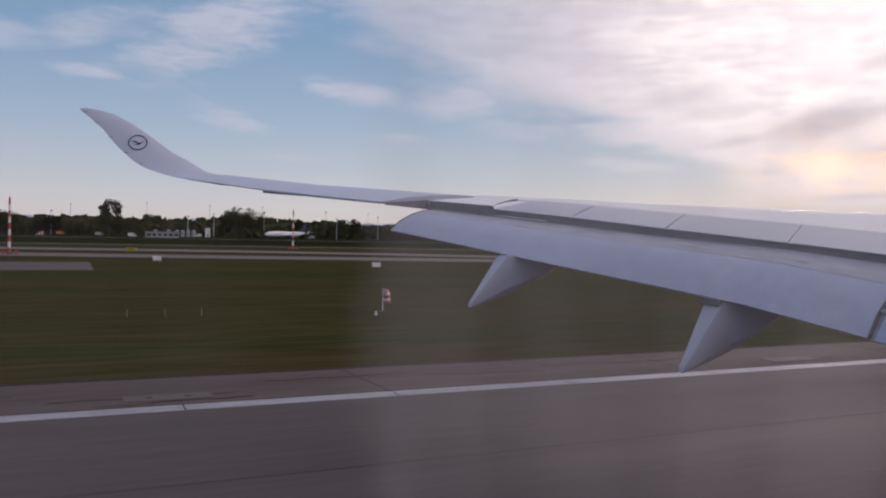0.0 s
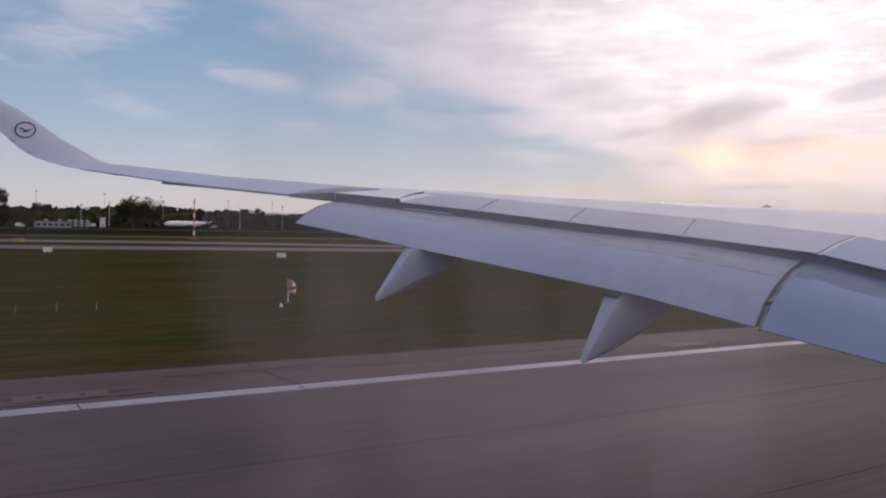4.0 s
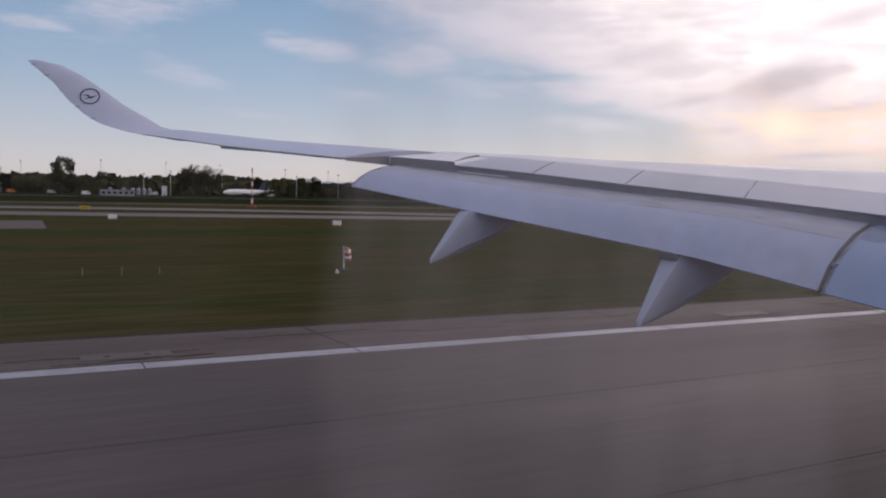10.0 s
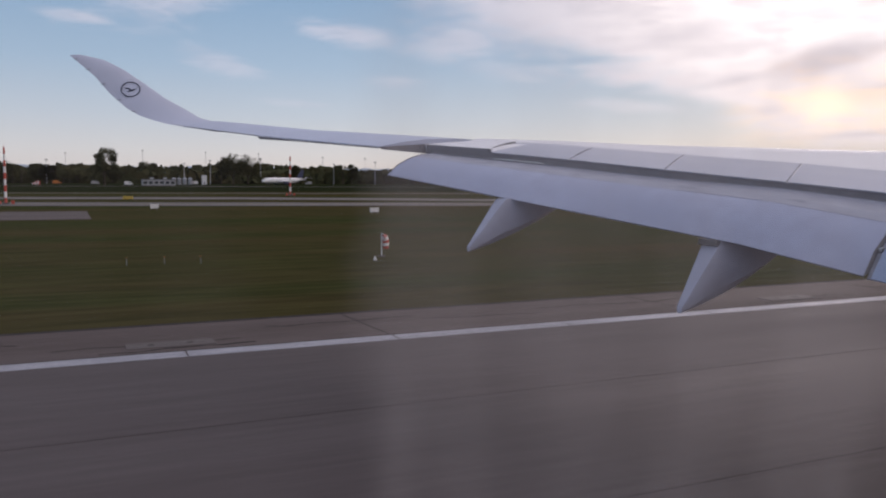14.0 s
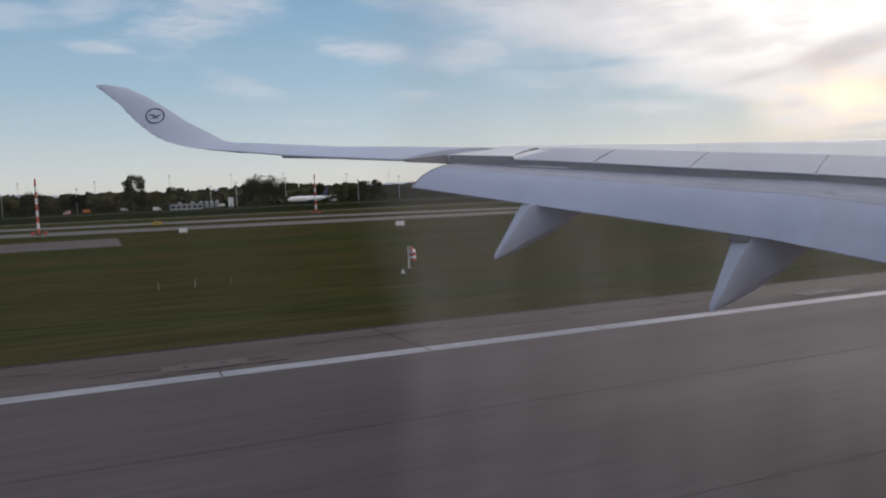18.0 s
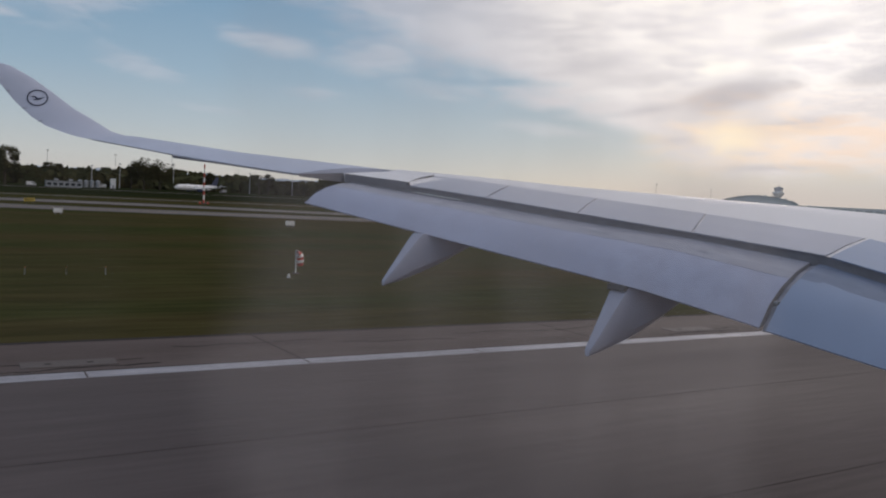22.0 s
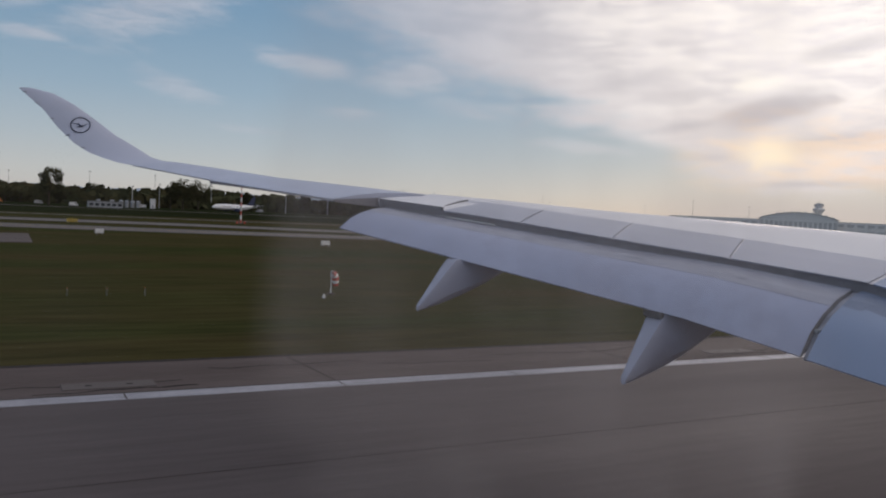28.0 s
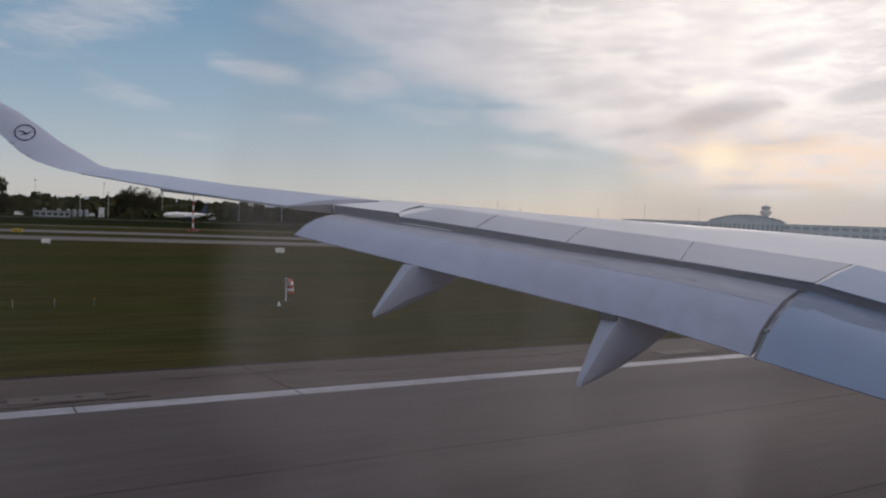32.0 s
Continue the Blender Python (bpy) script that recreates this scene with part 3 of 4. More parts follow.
def flap_rings(stations, n):
    """stations: (y, rear x, rear z, top x, top z); a cambered flap with its nose tucked under the wing."""
    rings = []
    for s in np.linspace(stations[0][0], stations[-1][0], n):
        rx, rz, tx, tz = [lerp(s, sorted((p[0], p[k]) for p in stations)) for k in (1, 2, 3, 4)]
        a, b = Vector((rx, s, rz)), Vector((tx, s, tz))
        d = b - a
        nrm = Vector((-d.z, 0, d.x)).normalized()
        nose = b + d.normalized() * 0.45 - nrm * 0.16
        pts = [a]
        for u in (0.25, 0.5, 0.75):
            pts.append(a + d * u + nrm * 0.11 * math.sin(math.pi * (u * 0.85 + 0.08)) * d.length)
        pts += [b + nrm * 0.02, nose, nose - nrm * 0.14, b - nrm * 0.32, a + d * 0.5 - nrm * 0.13, a - nrm * 0.02]
        rings.append(pts)
    return rings


def build_flaps():
    outer = [(8.42, 10.83, 4.50, 12.0, 5.53), (10.3, 10.09, 4.88, 11.3, 5.78), (12.5, 9.23, 5.18, 10.45, 5.95), (15.3, 8.14, 5.57, 9.35, 6.22), (18.3, 6.97, 5.99, 8.15, 6.50)]
    bm = bmesh.new()
    loft(bm, flap_rings(outer, 12))
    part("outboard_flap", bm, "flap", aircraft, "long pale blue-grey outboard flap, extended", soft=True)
    for y in (16.4, 14.1, 11.9, 9.9):
        r0, r1 = [flap_rings(outer, 60)[int(round((v - 8.42) / (18.3 - 8.42) * 59))] for v in (y, y - 0.22)]
        bm = bmesh.new()
        n = (r0[4] - r0[3]).cross(Vector((0, 1, 0))).normalized()
        n = n if n.z > 0 else -n
        quad = (r0[3], r0[3].lerp(r0[2], 0.13), r1[3].lerp(r1[2], 0.13), r1[3])
        loft(bm, [[p - n * 0.003 for p in quad], [p + n * 0.007 for p in quad]])
        part("hinge_slot", bm, "flap_mark", aircraft, "small grimy slot mark in the flap skin")
    # spoiler shade painted along the flap's upper part, bright and dull sealing strips, dark outer end
    rings = flap_rings(outer, 24)
    bm = bmesh.new()
    strip_rings = []
    for r in rings:
        n = (r[4] - r[3]).cross(Vector((0, 1, 0))).normalized()
        n = n if n.z > 0 else -n
        low = r[3].lerp(r[2], 0.45)
        strip_rings.append([low + n * 0.003, r[3] + n * 0.004, r[4] + n * 0.004, r[4] - n * 0.004, r[3] - n * 0.004, low - n * 0.004])
    loft(bm, strip_rings)
    part("flap_band", bm, "flap_band", aircraft, "greyer band along the flap, painted spoiler shade")
    for y0, y1, mat, rad in ((18.2, 16.45, "joint", 0.014), (16.4, 15.15, "chalk", 0.013)):
        bm = bmesh.new()
        pts = [flap_rings([p for p in outer], 100)[int(round((y - 8.42) / (18.3 - 8.42) * 99))] for y in np.linspace(y0, y1, 5)]
        pts = [r[4].lerp(r[3], 0.12) + Vector((-0.03, 0, 0.032)) for r in pts]
        for a, b in zip(pts, pts[1:]):
            tube(bm, a, b, rad, rad, 6)
        part("seal_strip", bm, mat, aircraft, "sealing strip lying along the flap's upper edge")
    bm = bmesh.new()
    for a, b in zip(rings[-1][:5], rings[-1][1:5]):
        tube(bm, a, b, 0.013, 0.013, 6)
    part("flap_end_seal", bm, "shroud", aircraft)
    bm = bmesh.new()
    loft(bm, [[p + Vector((0, -dy, 0)) for p in rings[0]] for dy in (0.002, 0.014)])
    part("flap_end_seal", bm, "joint", aircraft, "grey seal on the inner end of the flap")
    inner = [(0.5, 12.1, 3.6, 13.6, 4.5), (6.17, 11.17, 4.16, 12.6, 5.12), (8.28, 10.82, 4.47, 12.15, 5.55)]
    bm = bmesh.new()
    loft(bm, flap_rings(inner, 8))
    part("inboard_flap", bm, "flap_sky_tint", aircraft, "broad inboard flap, extended, tinted blue for reflected sky", soft=True)
    # thin sheet carrying the painted spoiler shade inboard
    bm = bmesh.new()
    strip_rings = []
    for r in flap_rings(inner, 8):
        n = (r[4] - r[3]).cross(Vector((0, 1, 0))).normalized()
        n = n if n.z > 0 else -n
        low = r[3].lerp(r[2], 0.45)
        strip_rings.append([low + n * 0.003, r[3] + n * 0.004, r[4] + n * 0.004, r[4] - n * 0.004, r[3] - n * 0.004, low - n * 0.004])
    loft(bm, strip_rings)
    part("flap_band", bm, "flap_band_blue", aircraft, "darker band along the inboard flap, painted spoiler shade")
    bm = bmesh.new()
    r = flap_rings(inner, 8)[-1]
    o = r[1].lerp(r[2], 0.2)
    box(bm, o.x - 0.03, o.x + 0.06, 8.31, 8.39, o.z - 0.06, o.z + 0.0, bevel=0.01)
    part("joint_bracket", bm, "steel", aircraft, "small pale bracket in the flap joint")
    bm = bmesh.new()
    rings = []
    for y in (8.30, 8.40):
        rings.append([p + Vector((0.06, 0, -0.05)) for p in flap_rings([(8.2, 10.83, 4.50, 12.0, 5.55), (8.5, 10.8, 4.50, 12.0, 5.58)], 2)[0]])
        for p in rings[-1]:
            p.y = y
    loft(bm, rings)
    part("flap_joint", bm, "flap_mark", aircraft, "grey open joint between the flaps")
    # shade-coloured block under the spoilers' rear edges, and the bright sealing strip along part of it
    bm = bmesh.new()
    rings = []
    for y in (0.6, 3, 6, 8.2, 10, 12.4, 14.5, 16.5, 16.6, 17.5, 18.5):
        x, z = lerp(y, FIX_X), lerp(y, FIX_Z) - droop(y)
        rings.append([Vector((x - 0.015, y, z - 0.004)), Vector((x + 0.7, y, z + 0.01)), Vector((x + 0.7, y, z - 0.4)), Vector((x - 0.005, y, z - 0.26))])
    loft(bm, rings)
    part("flap_cavity", bm, "gap", aircraft, "block coloured as the shaded cavity between spoilers and flap")


build_flaps()


def build_fairing(y, tip_x, tip_z, te_x, te_z, length, wide, steep, k1, k2):
    """A drooped flap track fairing: flat sloping top, keel-shaped underside, pointed tail."""
    bm = bmesh.new()
    rings = []
    for u in (0.0, 0.02, 0.05, 0.08, 0.11, 0.14, 0.17, 0.2, 0.25, 0.32, 0.4, 0.55, 0.7, 0.85, 1.0):
        d = u * length
        x = tip_x + d
        top = min(tip_z + 0.10 + steep * d, te_z - 0.03 + max(0.0, x - te_x) * 0.25)
        keel = min(tip_z + k1 * d + k2 * d * d, te_z - 0.12 + 0.02 * d)
        w = wide * min(1.0, 0.20 + 0.80 * d / 1.2)
        rings.append([Vector((x, y + w * a, top + (keel - top) * b)) for a, b in
                      ((-0.485, 0.0), (-0.5, 0.03), (-0.48, 0.45), (-0.38, 0.82), (-0.10, 1.0), (0.10, 1.0), (0.38, 0.82), (0.48, 0.45), (0.5, 0.03), (0.485, 0.0))])
    loft(bm, rings)
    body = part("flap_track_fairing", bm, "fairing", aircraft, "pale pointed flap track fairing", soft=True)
    bm = bmesh.new()
    box(bm, te_x + 0.02, te_x + 0.75, y - wide * 0.30, y + wide * 0.36, te_z - 0.15, te_z - 0.035, bevel=0.02)
    part("hinge_bracket", bm, "shroud", body, "dark hinge between flap and fairing")


build_fairing(15.0, 7.49, 4.41, 8.25, 5.52, 4.4, 0.62, 1.33, 0.27, 0.072)
build_fairing(10.75, 9.37, 3.66, 9.92, 4.95, 4.8, 0.66, 1.65, 0.26, 0.082)
build_fairing(4.6, 10.2, 2.9, 11.4, 4.0, 4.8, 0.66, 1.2, 0.3, 0.1)


def oval(cx, cz, rx, rz, n=64, p=4.0, lean=0.03):
    out = []
    for a in np.linspace(0, 2 * math.pi, n + 1)[:-1]:
        c, s = math.cos(a), math.sin(a)
        dz = rz * math.copysign(abs(s) ** (2 / p), s)
        x = cx + rx * math.copysign(abs(c) ** (2 / p), c) + lean * dz
        out.append((min(x, cx + rx - 0.002 + 0.28 * (cz + dz - EYE_Z + 0.11)) if rx < 0.5 else x, cz + dz))
    return out


def build_cabin():
    cx, cz = 0.05, EYE_Z + 0.10
    y0, y1 = 0.134, 0.142
    hole = oval(cx, cz, 0.230, 0.560)
    n = len(hole)
    big = oval(cx, EYE_Z, 0.9, 0.9, n, 9, 0.0)
    bm = bmesh.new()
    loft(bm, [[Vector((x, y0, z)) for x, z in big], [Vector((x, y0, z)) for x, z in hole], [Vector((x, y1, z)) for x, z in hole],
              [Vector((x, y1, z)) for x, z in big], [Vector((x, y0, z)) for x, z in big]], caps=False)
    part("window_panel", bm, "lining", aircraft, "cabin side panel round the window, coloured dark as unlit")
    bm = bmesh.new()
    outer = oval(cx, cz, 0.255, 0.585)
    loft(bm, [[Vector((x, y0 - 0.004, z)) for x, z in outer], [Vector((x, y0 - 0.010, z)) for x, z in oval(cx, cz, 0.245, 0.575)],
              [Vector((x, y0 + 0.004, z)) for x, z in oval(cx, cz, 0.233, 0.563)]], caps=False)
    part("window_rim", bm, "rim", aircraft, "rounded window rim, coloured dark as unlit")
    bm = bmesh.new()
    ring = oval(cx, cz, 0.2315, 0.5615)
    loft(bm, [[Vector((x, 0.137, z)) for x, z in ring], [Vector((x, 0.139, z)) for x, z in ring]])
    pane = part("window_pane", bm, "pane", aircraft, "hazy scratched acrylic window pane")
    pane.visible_shadow = False
    # plain tube of the cabin, closed behind the viewer
    bm = bmesh.new()
    rc, cyc = 2.9, 0.165 - 2.88
    a0 = math.asin(0.86 / rc)
    arc = [a0 + (2 * math.pi - 2 * a0) * k / 40 for k in range(41)]
    prof = [(cyc + rc * math.cos(a), EYE_Z + rc * math.sin(a)) for a in arc]
    inner = [(cyc + (rc - 0.12) * math.cos(a), EYE_Z + (rc - 0.12) * math.sin(a)) for a in arc]
    ringp = prof + inner[::-1]
    loft(bm, [[Vector((x, y, z)) for y, z in ringp] for x in (-5.0, 24.0)])
    part("cabin_shell", bm, "lining", aircraft, "plain cabin shell behind the viewer")
    bm = bmesh.new()
    over = [(cyc + (rc + r) * math.cos(a), EYE_Z + (rc + r) * math.sin(a)) for r in (0.012, 0.032) for a in (arc if r < 0.02 else arc[::-1])]
    loft(bm, [[Vector((x, y, z)) for y, z in over] for x in (-5.0, 24.0)])
    part("fuselage_skin", bm, "fuselage", aircraft, "plain white fuselage skin", soft=True)
    bm = bmesh.new()
    for x0, x1 in ((-5.0, cx - 0.88), (cx + 0.88, 24.0)):
        box(bm, x0, x1, y0 - 0.06, y1 - 0.002, EYE_Z - 0.93, EYE_Z + 0.93)
    part("cabin_side", bm, "lining", aircraft)
    for x in (-5.0, 24.0):
        bm = bmesh.new()
        box(bm, x - 0.05, x + 0.05, cyc - rc, y0, EYE_Z - rc, EYE_Z + rc)
        part("cabin_bulkhead", bm, "lining", aircraft)


build_cabin()


def build_gear():
    """Plain main and nose gear that carry the aircraft on the runway."""
    for x, y, r, hub in ((12.0, 2.5, 0.68, 4.2), (12.0, -7.9, 0.68, 4.2), (22.5, -2.7, 0.5, 3.4)):
        bm = bmesh.new()
        tube(bm, (x, y, r), (x, y, hub), 0.16, 0.24, 10)
        part("gear_strut", bm, "steel", aircraft)
        for dx in ((-0.95, 0.95) if r > 0.6 else (0.0,)):
            for dy in (-0.55, 0.55):
                bm = bmesh.new()
                tube(bm, (x + dx, y + dy - 0.22, r), (x + dx, y + dy + 0.22, r), r, r, 20)
                part("gear_wheel", bm, "tyre", aircraft)
        bm = bmesh.new()
        box(bm, x - 1.0, x + 1.0, y - 0.12, y + 0.12, r - 0.12, r + 0.12, bevel=0.03)
        part("gear_beam", bm, "steel", aircraft)


build_gear()


# ---- runway details ----
def strip(bm, a, b, w, z):
    """A thin flat bar on the ground from a to b."""
    a, b = Vector((*a, z)), Vector((*b, z))
    d = (b - a).normalized()
    n = Vector((-d.y, d.x, 0)) * w / 2
    up = Vector((0, 0, 0.004))
    loft(bm, [[a + n, a - n, a - n + up, a + n + up], [b + n, b - n, b - n + up, b + n + up]])


def build_runway_details():
    runway = bpy.data.objects["runway"]
    for y in (4.5, 12.0, 19.5):
        bm = bmesh.new()
        strip(bm, (-200, y), (260, y), 0.035, 0.001)
        part("joint_seal", bm, "joint_fill", runway)
    for k in range(-1, 4):
        bm = bmesh.new()
        strip(bm, (k * 45 - 9.0, -30), (k * 45 - 9.0, LINE_Y - 0.6), 0.022, 0.0015)
        part("joint_seal", bm, "joint_fill", runway)
    shoulder = bpy.data.objects["runway_shoulder"]
    rnd = random.Random(4)
    for k in range(9):
        x, y = -6 + k * 6.5 + rnd.uniform(-2, 2), EDGE_Y - rnd.uniform(1.2, 4.0)
        bm = bmesh.new()
        for _ in range(6):
            nx, ny = x + rnd.uniform(0.5, 1.3), min(EDGE_Y - 0.5, max(LINE_Y + 0.8, y + rnd.uniform(-0.35, 0.35)))
            strip(bm, (x, y), (nx, ny), 0.10, -0.009)
            x, y = nx, ny
        part("crack_seal", bm, "tar", shoulder, "dark tar-filled crack")
    for x0 in (3.2, 33.0, 63.0):
        bm = bmesh.new()
        x, y = x0 - 2.4, LINE_Y + 1.0
        for _ in range(9):
            nx, ny = x + rnd.uniform(0.4, 0.75), min(LINE_Y + 1.25, max(LINE_Y + 0.75, y + rnd.uniform(-0.2, 0.2)))
            strip(bm, (x, y), (nx, ny), rnd.uniform(0.08, 0.2), -0.009)
            x, y = nx, ny
        part("crack_seal", bm, "tar", shoulder, "black tar patch beside the drain cover")
    for k in range(-3, 9):
        bm = bmesh.new()
        strip(bm, (k * 15 - 4.0, LINE_Y + 0.6), (k * 15 - 4.3, EDGE_Y - 0.1), 0.07, -0.0085)
        part("joint_seal", bm, "tar", shoulder)
    for k in range(-6, 18):
        bm = bmesh.new()
        strip(bm, (k * 7.5 - 4.0, LINE_Y - 0.45), (k * 7.5 - 4.0, LINE_Y + 0.44), 0.06, 0.009)
        part("joint_seal", bm, "runway", runway)
    bm = bmesh.new()
    strip(bm, (-200, LINE_Y + 0.53), (260, LINE_Y + 0.53), 0.17, -0.006)
    part("joint_seal", bm, "tar", shoulder)
    bm = bmesh.new()
    box(bm, -1500, 2300, EDGE_Y, EDGE_Y + 0.40, -0.3, -0.004)
    tagged(part("slot_drain", bm, "tar"), "dark slot drain along the edge of the asphalt", "drain", kind="structure")
    bm = bmesh.new()
    k = math.tan(radians(TAXI_TURN))
    strip(bm, (-300, 189 - 300 * k), (300, 189 + 300 * k), 0.3, -0.029)
    tagged(part("taxi_line", bm, "yellow"), "yellow painted taxiway centre line", "marking", kind="structure")
    for x, y, w, d in ((3.2, LINE_Y + 1.9, 3.0, 1.0), (33.0, LINE_Y + 2.0, 3.0, 1.0), (63.0, LINE_Y + 1.9, 3.0, 1.0)):
        cover = thing("drain_cover", "pale concrete drain cover set in the asphalt shoulder", "drain cover", "covers along the shoulder", at=(x, y, -0.01))
        bm = bmesh.new()
        box(bm, x - w / 2, x + w / 2, y - d / 2, y + d / 2, -0.05, 0.012, bevel=0.01)
        part("slab", bm, "taxi", cover)
        for k in (-1, 1):
            bm = bmesh.new()
            box(bm, x + k * w * 0.22 - 0.10, x + k * w * 0.22 + 0.10, y - 0.09, y + 0.09, 0.006, 0.016)
            part("lifting_slot", bm, "tar", cover)


build_runway_details()


# ---- trees ----
def leaf_cloud(rnd, clumps, n, size):
    """Many small tilted leaf quads in uneven clumps, as one mesh."""
    vs, fs = [], []
    for _ in range(n):
        c, r = clumps[rnd.randrange(len(clumps))]
        d = Vector((rnd.gauss(0, 1), rnd.gauss(0, 1), rnd.gauss(0, 0.8))).normalized() * r * (rnd.random() ** 0.4)
        p = Vector(c) + d
        u = Vector((rnd.gauss(0, 1), rnd.gauss(0, 1), rnd.gauss(0, 1))).normalized()
        v = u.orthogonal().normalized()
        s = size * rnd.uniform(0.6, 1.3)
        k = len(vs)
        vs += [p + u * s, p + v * s * 0.7, p - u * s, p - v * s * 0.7]
        fs.append((k, k + 1, k + 2, k + 3))
    return vs, fs


def mesh_part(name, vs, fs, material, parent, label=""):
    me = bpy.data.meshes.new(name)
    me.from_pydata([tuple(v) for v in vs], [], fs)
    me.materials.append(M[material])
    ob = new(name, me)
    if parent is not None:
        ob.parent = parent
        ob.matrix_parent_inverse = parent.matrix_basis.inverted()
    if label:
        ob["label"] = label
    return ob


def make_tree(seed, height, spread, sparse, label):
    rnd = random.Random(seed)
    tree = thing("tree", label, "tree", "trees along the airfield edge")
    bm = bmesh.new()
    tube(bm, (0, 0, -0.4), (0, 0, height * 0.45), height * 0.028, height * 0.018, 7)
    tube(bm, (0, 0, height * 0.45), (rnd.uniform(-0.4, 0.4), 0, height * 0.85), height * 0.018, height * 0.005, 6)
    clumps = []
    for k in range(16):
        a, h = rnd.uniform(0, 6.28), rnd.uniform(0.25, 0.82) * height
        reach = spread * (1.0 - abs(h / height - 0.5) * 1.1) * rnd.uniform(0.55, 1.0)
        end = Vector((math.cos(a) * reach, math.sin(a) * reach, h + reach * 0.35))
        tube(bm, (0, 0, h * 0.8), end, height * 0.009, height * 0.003, 5)
        clumps.append((end, spread * rnd.uniform(0.28, 0.48)))
    clumps += [((0, 0, height * 0.88), spread * 0.4), ((0, 0, height * 0.62), spread * 0.55)]
    part("trunk", bm, "bark", tree)
    vs, fs = leaf_cloud(rnd, clumps, 900 if sparse else 2600, height * (0.020 if sparse else 0.024))
    mesh_part("crown", vs, fs, "leaf", tree)
    return tree


def build_trees():
    protos = [make_tree(11, 15, 5.0, False, "dark broadleaf tree with a dense uneven crown"),
              make_tree(12, 12, 5.5, False, "broad dark green tree with a low rounded crown"),
              make_tree(13, 18, 5.4, False, "tall round-crowned tree against the sky"),
              make_tree(14, 10, 4.2, False, "small bushy tree with browning leaves"),
              make_tree(15, 13, 4.6, True, "half-bare autumn tree with open crown")]
    spots = []
    rnd = random.Random(7)
    for k in range(150):
        x = -170 + k * 4.6 + rnd.uniform(-3, 3)
        y = 690 + 60 * math.sin(x * 0.012) + rnd.uniform(-35, 35)
        spots.append((x, y, rnd.choice((0, 0, 1, 1, 3, 3, 4)), rnd.uniform(0.75, 1.25)))
    spots += [(22, 560, 2, 1.4), (105, 575, 1, 1.9), (116, 580, 1, 1.75), (98, 582, 0, 1.05), (205, 640, 4, 1.35), (214, 645, 2, 1.05), (-40, 600, 1, 1.2), (-32, 606, 0, 0.95), (160, 620, 0, 0.9)]
    for n, (x, y, k, size) in enumerate(spots):
        p = protos[k]
        m = pose(x, y, 0.05, 0, 0, rnd.uniform(0, 360)) @ Matrix.Diagonal((size, size, size * rnd.uniform(0.9, 1.1), 1))
        c = copy_thing(p, m)
        c.matrix_basis = m
    for k, p in enumerate(protos):
        p.matrix_basis = pose(-195 + k * 9, 650 + k * 6, 0.05)
    # continuous far woods
    vs, fs = [], []
    for row, (y, top) in enumerate(((700, 12), (735, 14.5), (775, 17), (1750, 14), (1900, 15), (2200, 20), (3000, 26))):
        x, east = -700, (560 if row < 3 else 2600)
        while x < east:
            h = top * (0.75 + 0.35 * noise.noise((x * 0.01, row * 7.0, 0)) + rnd.uniform(-0.1, 0.15))
            w = top * rnd.uniform(0.5, 1.0)
            for _ in range(16 if row < 3 else 9):
                p = Vector((x + rnd.gauss(0, w * 0.5), y + rnd.uniform(-15, 15), h * rnd.uniform(0.05, 0.98)))
                u = Vector((rnd.gauss(0, 1), rnd.gauss(0, 0.5), rnd.gauss(0, 1))).normalized()
                v = u.cross(Vector((0.1, 1, 0.1))).normalized()
                s = top * rnd.uniform(0.16, 0.34)
                k = len(vs)
                vs += [p + u * s, p + v * s, p - u * s, p - v * s]
                fs.append((k, k + 1, k + 2, k + 3))
            x += w * 0.62
    for row, (y, top) in enumerate(((712, 14.5), (760, 18), (1800, 16), (2210, 19))):
        k = len(vs)
        xs = np.arange(-700, 560 if row < 2 else 2600, 2.2 if row < 2 else 4.0)
        for x in xs:
            h = top * (0.72 + 0.30 * noise.noise((x * 0.02, row * 5.0, 0)) + 0.22 * abs(noise.noise((x * 0.12, row * 3.0, 2))) + 0.10 * noise.noise((x * 0.5, row, 5)))
            vs += [Vector((x, y - 3, 0)), Vector((x, y, h * 0.8)), Vector((x + 0.6, y + 3, h))]
        for i in range(len(xs) - 1):
            for j in (0, 1):
                q = k + i * 3 + j
                fs.append((q, q + 3, q + 4, q + 1))
    tagged(mesh_part("far_woods", vs, fs, "wood", None), "dark far woods along the horizon", "woods", kind="stuff")
    # mountains on the horizon, air haze put into their pale colour
    bm = bmesh.new()
    foot, crest, back = [], [], []
    for k in range(160):
        x = -1500 + k * 32
        h = 58 + 24 * noise.noise((x * 0.004, 3.1, 0)) + 12 * noise.noise((x * 0.017, 9.0, 0))
        foot.append(Vector((x, 4500, 0)))
        crest.append(Vector((x, 4600, max(8, h))))
        back.append(Vector((x, 4720, 0)))
    loft(bm, [foot, crest, back], closed=False, caps=False)
    tagged(part("mountain_ridge", bm, "haze_hill"), "mountain ridge far on the horizon, coloured pale blue for haze", "mountains", kind="structure")


